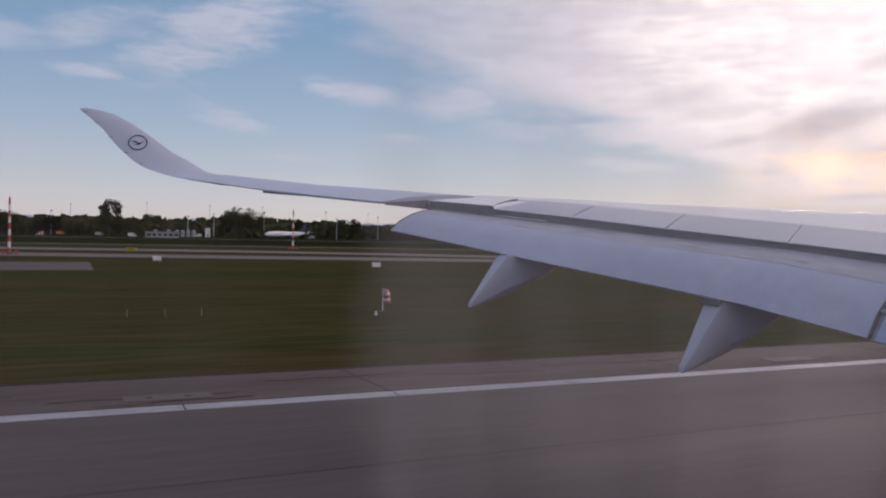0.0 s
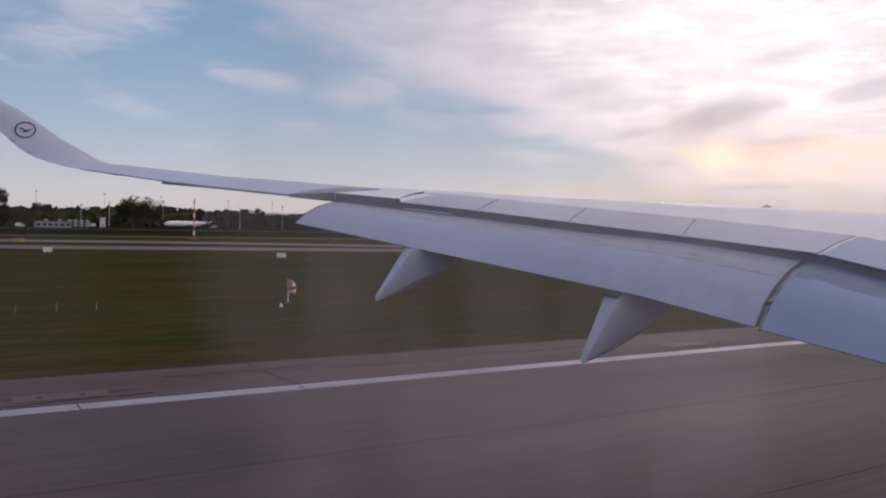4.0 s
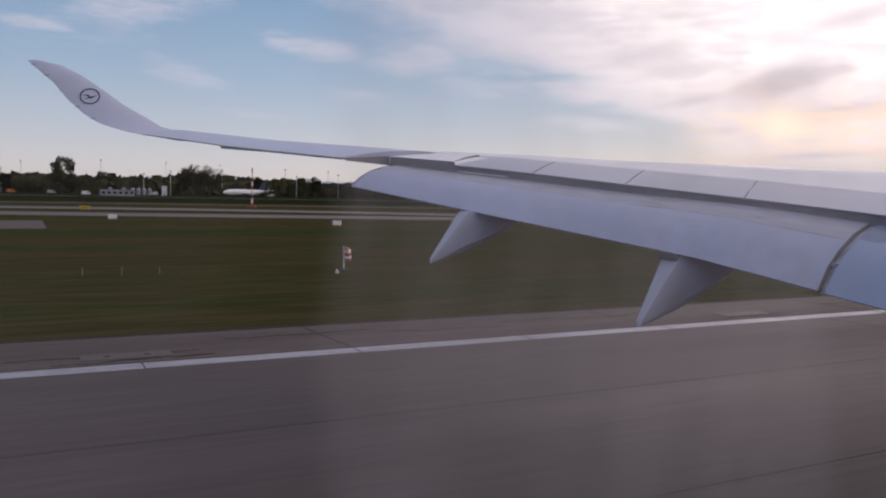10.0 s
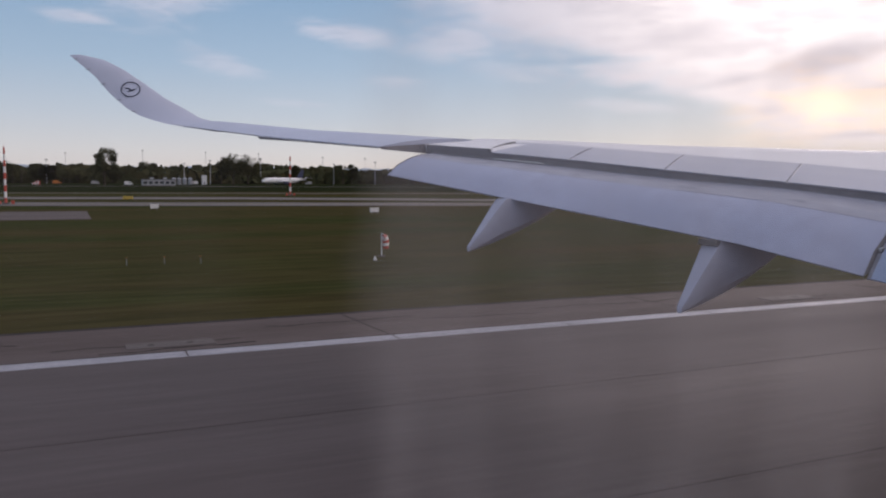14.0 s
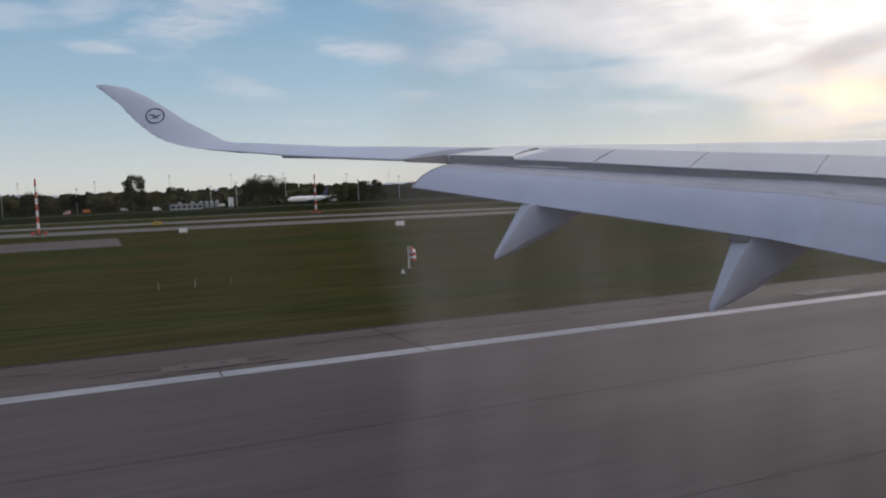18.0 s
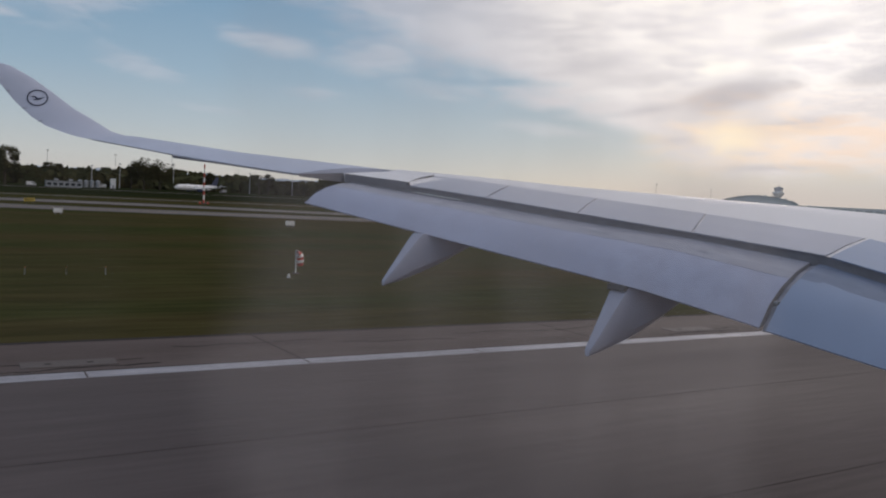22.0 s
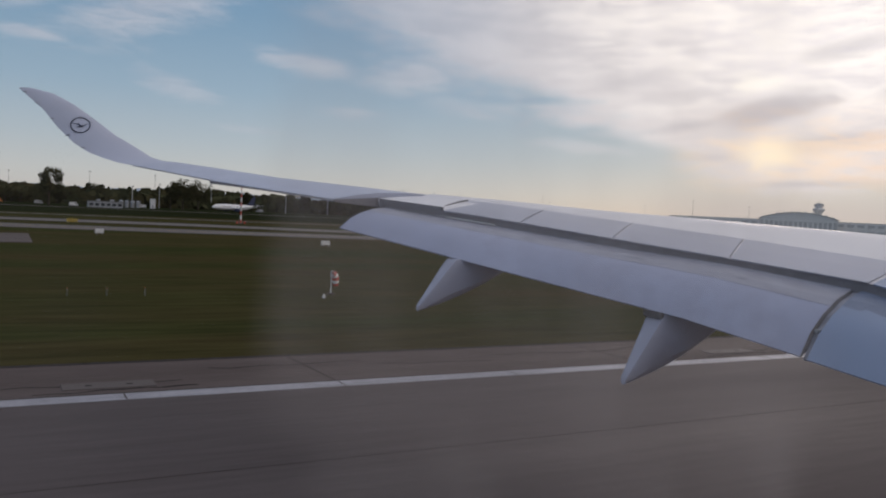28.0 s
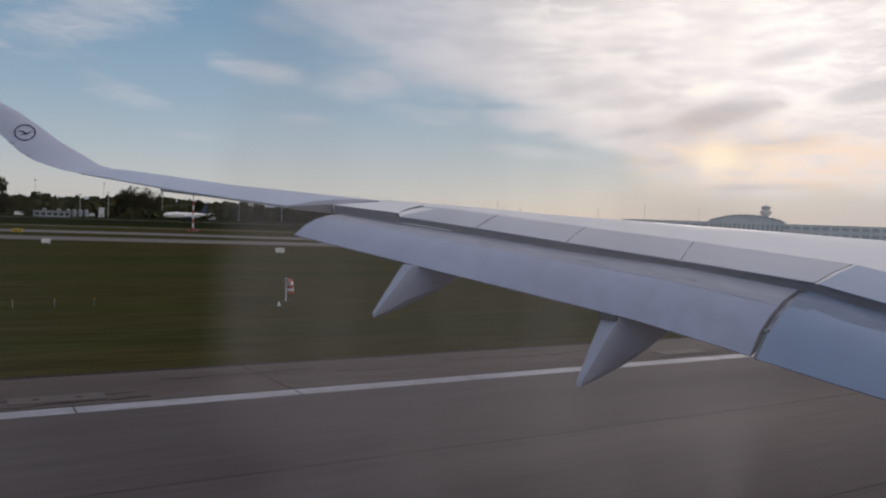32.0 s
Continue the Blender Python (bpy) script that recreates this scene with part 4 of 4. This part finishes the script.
# ---- airport buildings and masts ----
def make_hall(name, x, y, w, d, h, wall, label, bays, storeys=1, turn=0, glass="window"):
    hall = thing(name, label, "building", at=(x, y, 0), turn=turn)
    m = pose(x, y, 0, 0, 0, turn)
    bm = bmesh.new()
    box(bm, -w / 2, w / 2, -d / 2, d / 2, 0, h, m)
    part("wall", bm, wall, hall)
    bm = bmesh.new()
    box(bm, -w / 2 - 0.3, w / 2 + 0.3, -d / 2 - 0.3, d / 2 + 0.3, h, h + 0.45, m, bevel=0.08)
    # far halls get a roof paled to stand in for haze
    roof = part("roof", bm, "roof" if glass == "window" else "pale_wall", hall, "dark flat roof" if glass == "window" else "flat roof paled for distance haze")
    for k in range(2):
        bm = bmesh.new()
        box(bm, -w * 0.25 + k * w * 0.4, -w * 0.25 + k * w * 0.4 + 2.2, -1, 1.2, h + 0.45, h + 1.5, m)
        part("roof_vent", bm, "steel", roof)
    for st in range(storeys):
        for k in range(bays):
            cx = -w / 2 + (k + 0.5) * w / bays
            zb = h * (st + 0.28) / storeys
            zt = h * (st + 0.72) / storeys
            ww = w / bays * 0.34
            bm = bmesh.new()
            box(bm, cx - ww, cx + ww, -d / 2 - 0.06, -d / 2 + 0.05, zb, zt, m)
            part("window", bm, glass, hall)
    return hall


def make_mast(x, y, h, label="tall slim apron lighting mast", name="light_mast"):
    mast = thing(name, label, "light mast", "apron lighting masts", at=(x, y, 0))
    bm = bmesh.new()
    tube(bm, (x, y, 0), (x, y, h), 0.34, 0.16, 8)
    part("pole", bm, "steel", mast)
    bm = bmesh.new()
    tube(bm, (x, y, h - 0.4), (x, y, h), 0.9, 0.9, 10)
    head = part("lamp_ring", bm, "steel", mast)
    for k in range(5):
        a = k * 1.2566
        bm = bmesh.new()
        box(bm, -0.3, 0.3, -0.2, 0.2, h - 1.0, h - 0.4, pose(x + 0.9 * math.cos(a), y + 0.9 * math.sin(a), 0))
        part("floodlight", bm, "chalk", head)
    return mast


def make_striped_mast(x, y, h):
    mast = thing("navigation_mast", "slim red and white banded mast on the airfield grass", "mast", "banded masts", at=(x, y, 0))
    n = 9
    for k in range(n):
        bm = bmesh.new()
        tube(bm, (x, y, h * k / n), (x, y, h * (k + 1) / n), 0.30 - 0.012 * k, 0.29 - 0.012 * k, 10)
        part("mast_band", bm, "red" if k % 2 == 0 else "chalk", mast)
    bm = bmesh.new()
    box(bm, -0.6, 0.6, -0.6, 0.6, -0.1, 0.3, pose(x, y, 0), bevel=0.05)
    part("plinth", bm, "taxi", mast)
    bm = bmesh.new()
    tube(bm, (x, y, h), (x, y, h + 0.35), 0.12, 0.08, 8)
    part("obstruction_lamp", bm, "red", mast)
    for sx in (-1.1, 1.3):
        bm = bmesh.new()
        box(bm, sx - 0.3, sx + 0.3, -0.2, 0.2, 0, 0.7, pose(x, y, 0), bevel=0.03)
        part("cabinet", bm, "red", mast)


def make_airliner(x, y, turn, scale=1.0):
    jet = thing("parked_airliner", "small white twin-engined airliner on the taxiway", "airliner", "airliners on the ground", at=(x, y, 0), turn=turn)
    m = pose(x, y, 0, 0, 0, turn) @ Matrix.Scale(scale, 4)

    def put(name, bm, mat, parent=jet, label="", soft=True):
        bmesh.ops.transform(bm, matrix=m, verts=bm.verts)
        return part(name, bm, mat, parent, label, soft)

    bm = bmesh.new()
    prof = [(-18.5, 0.25, 4.9), (-14, 1.1, 4.2), (-9, 1.9, 3.7), (0, 1.98, 3.6), (12, 1.98, 3.6), (15.5, 1.75, 3.5), (17.6, 1.1, 3.3), (18.6, 0.3, 3.1)]
    loft(bm, [[Vector((px, r * math.cos(a), zc + r * math.sin(a))) for a in np.linspace(0, 6.2832, 19)[:-1]] for px, r, zc in prof])
    body = put("fuselage", bm, "fuselage")
    for side in (-1, 1):
        bm = bmesh.new()
        rings = []
        for k, (yy, xr, c, z) in enumerate(((1.6, 1.5, 6.0, 2.7), (6.5, -1.0, 3.8, 3.1), (16.8, -5.3, 1.5, 4.0))):
            rings.append([Vector((xr + c * 0.55, side * yy, z)), Vector((xr + c * 0.2, side * yy, z + 0.08 * c)), Vector((xr - c * 0.45, side * yy, z)), Vector((xr + c * 0.1, side * yy, z - 0.06 * c))])
        rings.append([p + Vector((-1.2, side * 0.6, 2.0)) for p in rings[-1]])
        loft(bm, rings)
        put("wing", bm, "wing")
        bm = bmesh.new()
        loft(bm, [[Vector((px, side * 5.75 + r * math.cos(a), 1.75 + r * math.sin(a))) for a in np.linspace(0, 6.2832, 15)[:-1]] for px, r in ((3.6, 0.85), (3.2, 1.08), (1.5, 1.12), (-0.6, 0.7))])
        eng = put("engine", bm, "navy")
        bm = bmesh.new()
        loft(bm, [[Vector((-17.0 + c * 0.5 - s * 3, side * s * 6.2, 5.0 + s * 0.3)), Vector((-17.0 - c * 0.2 - s * 3, side * s * 6.2, 5.15 + s * 0.3)), Vector((-17.0 - c * 0.5 - s * 3, side * s * 6.2, 5.0 + s * 0.3))] for s, c in ((0.05, 3.4), (1.0, 1.4))])
        put("tailplane", bm, "wing", soft=False)
        bm = bmesh.new()
        tube(bm, (-1.8, side * 3.8 - 0.4, 0.6), (-1.8, side * 3.8 + 0.4, 0.6), 0.6, 0.6, 12)
        put("main_wheel", bm, "tyre")
        bm = bmesh.new()
        tube(bm, (-1.8, side * 3.8, 0.6), (-1.6, side * 3.4, 2.6), 0.14, 0.18, 8)
        put("gear_leg", bm, "steel")
    bm = bmesh.new()
    loft(bm, [[Vector((xr + c * 0.5, 0.16, z)), Vector((xr - c * 0.5, 0.03, z)), Vector((xr - c * 0.5, -0.03, z)), Vector((xr + c * 0.5, -0.16, z))] for xr, c, z in ((-14.5, 6.0, 5.2), (-17.6, 2.4, 11.4))])
    put("tail_fin", bm, "navy", soft=False)
    bm = bmesh.new()
    tube(bm, (12.6, 0, 0.4), (12.8, 0, 2.2), 0.12, 0.12, 8)
    tube(bm, (12.6, -0.35, 0.4), (12.6, 0.35, 0.4), 0.4, 0.4, 12)
    put("nose_gear", bm, "tyre")
    bm = bmesh.new()
    box(bm, 16.4, 17.5, -1.05, 1.05, 3.75, 4.25, bevel=0.1)
    put("cockpit_window", bm, "window", body, soft=False)
    for side in (-1, 1):
        for k in range(22):
            bm = bmesh.new()
            box(bm, -11 + k * 1.1, -10.72 + k * 1.1, side * 1.93 - 0.06, side * 1.93 + 0.06, 3.95, 4.3)
            put("cabin_window", bm, "window", body, soft=False)
    return jet


def make_tower(x, y):
    tower = thing("control_tower", "grey airport control tower with a flared glazed cab", "control tower", at=(x, y, 0))
    def ring(r, z, n=16):
        return [Vector((x + r * math.cos(a), y + r * math.sin(a), z)) for a in np.linspace(0, 6.2832, n + 1)[:-1]]
    bm = bmesh.new()
    loft(bm, [ring(4.0, 0), ring(3.6, 30), ring(4.4, 33)])
    part("shaft", bm, "facade", tower)
    # collar and cab glazing paled, distance haze put into the colour
    bm = bmesh.new()
    loft(bm, [ring(4.6, 33), ring(9.4, 40), ring(9.8, 42), ring(7, 43)])
    part("flared_collar", bm, "chalk", tower)
    bm = bmesh.new()
    loft(bm, [ring(5.8, 43), ring(7.4, 48)])
    part("cab_glazing", bm, "hazed_glass", tower)
    bm = bmesh.new()
    loft(bm, [ring(7.8, 48), ring(7.8, 49), ring(4, 51), ring(1, 51.4)])
    part("cab_roof", bm, "grey_wall", tower)
    bm = bmesh.new()
    tube(bm, (x, y, 51), (x, y, 56), 0.5, 0.2, 6)
    part("antenna", bm, "steel", tower)


def make_arched_hall(x, y, w, d, h, rise, turn):
    hall = thing("arched_hall", "wide pale terminal hall with an arched roof and skylights", "terminal hall", at=(x, y, 0), turn=turn)
    m = pose(x, y, 0, 0, 0, turn)
    bm = bmesh.new()
    rings = []
    for u in np.linspace(-0.96, 0.96, 13):
        z = h + rise * (1 - u * u) - 0.4
        rings.append([m @ Vector((u * w * 0.52, sy * d / 2, zz)) for sy, zz in ((-1, 0), (-1, z), (1, z), (1, 0))])
    loft(bm, rings)
    part("wall", bm, "pale_wall", hall)
    def arch(u, lift):
        return m @ Vector((u * w * 0.52, 0, h + rise * (1 - u * u) + lift))
    bm = bmesh.new()
    depth = m.to_3x3() @ Vector((0, d * 0.53, 0))
    rings = []
    for u in np.linspace(-1, 1, 21):
        p, q = arch(u, 0.0), arch(u, -1.2)
        rings.append([p - depth, p + depth, q + depth, q - depth])
    loft(bm, rings)
    # roof colour lightened in place of distance haze
    roof = part("arched_roof", bm, "chalk", hall)
    for k in range(9):
        u = -0.55 + k * 0.17
        bm = bmesh.new()
        p, q = arch(u, 0.3), arch(u + 0.07, 0.3)
        loft(bm, [[p - depth * 1.01, q - depth * 0.2, q - depth * 0.2 + Vector((0, 0, 1.5)), p - depth * 1.01 + Vector((0, 0, 1.0))], [q - depth * 1.01, q - depth * 0.15, q - depth * 0.15 + Vector((0, 0, 1.5)), q - depth * 1.01 + Vector((0, 0, 1.0))]])
        part("skylight", bm, "chalk", roof)
    for k in range(16):
        cx = -w / 2 + (k + 0.5) * w / 16
        bm = bmesh.new()
        box(bm, cx - w / 48, cx + w / 48, -d / 2 - 0.1, -d / 2 + 0.1, h * 0.3, h * 0.8, m)
        part("window", bm, "hazed_glass", hall)


def make_van(x, y, turn, colour, label, base=0.05):
    """A boxy apron service van."""
    van = thing("service_van", label, "van", "service vehicles on the apron", at=(x, y, base), turn=turn)
    m = pose(x, y, base, 0, 0, turn)
    bm = bmesh.new()
    box(bm, -2.6, 2.6, -1.0, 1.0, 0.45, 1.3, m, bevel=0.12)
    box(bm, -2.5, 1.6, -0.95, 0.95, 1.2, 2.5, m, bevel=0.15)
    part("body", bm, colour, van)
    bm = bmesh.new()
    box(bm, 1.45, 1.64, -0.85, 0.85, 1.45, 2.2, m)
    part("windscreen", bm, "window", van)
    for side in (-1, 1):
        bm = bmesh.new()
        box(bm, 0.3, 1.3, side * 0.96 - 0.02, side * 0.96 + 0.02, 1.5, 2.15, m)
        part("side_window", bm, "window", van)
        for dx in (-1.6, 1.6):
            bm = bmesh.new()
            tube(bm, m @ Vector((dx, side * 0.8, 0.38)), m @ Vector((dx, side * 1.02, 0.38)), 0.38, 0.38, 12)
            part("wheel", bm, "tyre", van)
    return van


def build_airport():
    for x, y, turn, colour in ((18, 610, 10, "facade"), (84, 612, 185, "chalk"), (-6, 622, 5, "orange"), (176, 640, 178, "facade"), (36, 556, 0, "chalk")):
        make_van(x, y, turn, colour, "orange boxy service van on the apron" if colour == "orange" else "white boxy service van on the apron", 0.05 if y > 500 else -0.035)
    make_hall("apron_hall", 190, 900, 60, 20, 9.5, "facade", "white flat-roofed airport hall with two window rows", 10, 2)
    make_hall("apron_hall", -35, 870, 48, 16, 8.0, "grey_wall", "grey clad airport workshop with dark windows", 8)
    make_hall("equipment_building", 54, 556, 20, 9, 3.6, "grey_wall", "small grey flat-roofed equipment building on the grass", 6)
    make_hall("terminal", 1127, 880, 420, 50, 20.5, "pale_wall", "long pale airport terminal with glazed front", 30, 2, turn=-52, glass="hazed_glass")
    make_hall("terminal_pier", 1330, 640, 260, 30, 13, "pale_wall", "pale grey terminal pier beside the apron", 26, 1, turn=-52, glass="hazed_glass")
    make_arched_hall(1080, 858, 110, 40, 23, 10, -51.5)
    make_tower(1177, 897)
    for k in range(15):
        make_mast(-130 + k * 62 + (k * 37 % 17), 790 + (k * 53 % 140), 27 + (k * 7 % 6))
    for k in range(12):
        make_mast(-60 + k * 41 + (k * 29 % 23), 640 + (k * 31 % 90), 15 + (k * 11 % 8), "slim lower lighting mast before the woods")
    make_mast(700, 700, 34)
    make_mast(860, 760, 34)
    make_striped_mast(-11.4, 190, 11.5)
    make_striped_mast(66, 262, 12.5)
    make_airliner(140, 575, 205)
    make_airliner(15, 860, 160)
    make_airliner(245, 880, 190)


build_trees()
build_airport()


# ---- small airfield things ----
def build_small_things():
    # drooping windsock on a short white mast in the grass
    x, y = 21.6, 58.0
    ws = thing("windsock", "drooping red and white banded windsock on a short white mast", "windsock", at=(x, y, -0.05))
    bm = bmesh.new()
    tube(bm, (x, y, -0.05), (x, y, 1.72), 0.05, 0.04, 10)
    part("mast", bm, "chalk", ws)
    bm = bmesh.new()
    tube(bm, (x, y, -0.05), (x, y, 0.06), 0.30, 0.26, 14)
    part("footing", bm, "taxi", ws)
    bm = bmesh.new()
    hoop = [Vector((x + 0.06, y + 0.36 * math.cos(a), 1.42 + 0.30 * math.sin(a))) for a in np.linspace(0, 2 * math.pi, 17)]
    for a, b in zip(hoop, hoop[1:]):
        tube(bm, a, b, 0.018, 0.018, 6)
    part("hoop", bm, "steel", ws)
    bend = [(0.06, 1.42, 0.36), (0.20, 1.40, 0.36), (0.29, 1.22, 0.33), (0.33, 1.00, 0.30), (0.35, 0.78, 0.27), (0.36, 0.58, 0.24)]
    rings = []
    for k, (dx, z, r) in enumerate(bend):
        (xa, za, _), (xb, zb, _) = bend[max(0, k - 1)], bend[min(len(bend) - 1, k + 1)]
        way = Vector((xb - xa, 0, zb - za)).normalized()
        side = way.cross(Vector((0, 1, 0)))
        rings.append([Vector((x + dx, y, z)) + side * math.cos(a) * r * 0.8 + Vector((0, 1, 0)) * math.sin(a) * r for a in np.linspace(0, 2 * math.pi, 17)[:-1]])
    for k in range(5):
        bm = bmesh.new()
        loft(bm, rings[k:k + 2], caps=False)
        part("sock_band", bm, "red" if k % 2 == 0 else "chalk", ws, soft=True)
    # signs beside the taxiway: one yellow with dark bars for its letters, two pale ones seen from behind
    for sx, sy, w, face in ((13.6, 214.0, 1.15, "sign_yellow"), (46.4, 128.0, 0.75, "chalk"), (14.0, 152.0, 0.7, "chalk")):
        label = "yellow taxiway sign with dark characters on short legs" if face == "sign_yellow" else "pale box-shaped taxiway sign on two legs in the grass"
        sg = thing("taxiway_sign", label, "sign", "signs along the taxiway", at=(sx, sy, -0.05))
        bm = bmesh.new()
        box(bm, sx - w, sx + w, sy - 0.14, sy + 0.14, 0.25, 0.98, bevel=0.03)
        part("sign_box", bm, face, sg)
        if face == "sign_yellow":
            for d in (-0.75, -0.25, 0.25, 0.75):
                bm = bmesh.new()
                box(bm, sx + d - 0.13, sx + d + 0.13, sy - 0.155, sy - 0.13, 0.40, 0.84)
                part("sign_character", bm, "seal", sg)
        for d in (-0.6 * w, 0.6 * w):
            bm = bmesh.new()
            tube(bm, (sx + d, sy, -0.05), (sx + d, sy, 0.28), 0.05, 0.05, 6)
            part("leg", bm, "steel", sg)
    # grey storage silos and a tall white cabinet at the edge of the woods
    for k in range(4):
        sx, sy = 69.0 + k * 3.7, 604.0
        silo = thing("silo", "grey cylindrical silo with a conical top before the woods", "silo", "row of silos", at=(sx, sy, 0.05))
        bm = bmesh.new()
        tube(bm, (sx, sy, 0.0), (sx, sy, 4.3), 1.5, 1.5, 16)
        part("shell", bm, "grey_wall", silo)
        bm = bmesh.new()
        tube(bm, (sx, sy, 4.3), (sx, sy, 5.1), 1.6, 0.3, 16)
        part("cone_top", bm, "steel", silo)
        bm = bmesh.new()
        box(bm, sx - 0.25, sx + 0.25, sy - 1.7, sy - 1.48, 0.1, 4.7)
        part("ladder", bm, "steel", silo)
    cx, cy = 91.0, 612.0
    cab = thing("equipment_cabinet", "tall narrow white equipment cabinet before the woods", "cabinet", at=(cx, cy, 0.05))
    bm = bmesh.new()
    box(bm, cx - 1.6, cx + 1.6, cy - 1.4, cy + 1.4, 0.0, 6.8, bevel=0.08)
    part("body", bm, "pale_wall", cab)
    bm = bmesh.new()
    box(bm, cx - 1.75, cx + 1.75, cy - 1.55, cy + 1.55, 6.8, 7.05, bevel=0.05)
    part("roof", bm, "roof", cab)
    bm = bmesh.new()
    box(bm, cx - 0.5, cx + 0.5, cy - 1.46, cy - 1.38, 0.1, 2.2)
    part("door", bm, "grey_wall", cab)
    # stakes
    for k in range(3):
        sx, sy = 3.5 + k * 2.4, 58.0
        st = thing("grass_stake", "thin pale stake standing in the grass", "stake", "row of stakes", at=(sx, sy, -0.05))
        bm = bmesh.new()
        tube(bm, (sx, sy, -0.05), (sx, sy, 0.42), 0.018, 0.014, 6)
        part("rod", bm, "steel", st)
        bm = bmesh.new()
        tube(bm, (sx, sy, 0.42), (sx, sy, 0.48), 0.035, 0.03, 6)
        part("cap", bm, "orange", st)
    # edge lights on the shoulder
    for lx, ly in ((20.2, 55.6), (112.0, 55.6)):
        li = thing("runway_light", "low white lamp standing in the airfield grass", "runway light", "lamps in the grass", at=(lx, ly, -0.05))
        bm = bmesh.new()
        tube(bm, (lx, ly, -0.05), (lx, ly, 0.03), 0.16, 0.14, 12)
        part("base", bm, "steel", li)
        bm = bmesh.new()
        tube(bm, (lx, ly, 0.03), (lx, ly, 0.24), 0.09, 0.06, 10)
        part("lens", bm, "chalk", li)
    # striped antenna hut
    hx, hy = -18, 600
    hut = thing("striped_hut", "small red and white striped antenna hut on the grass", "hut", at=(hx, hy, 0.05))
    for k in range(6):
        bm = bmesh.new()
        h = 2.4 if k > 2 else 0.9 + 0.5 * k
        box(bm, hx - 2.4 + k * 0.8, hx - 1.6 + k * 0.8, hy - 1.2, hy + 1.2, 0.05, h)
        part("stripe_panel", bm, "red" if k % 2 else "chalk", hut)


build_small_things()
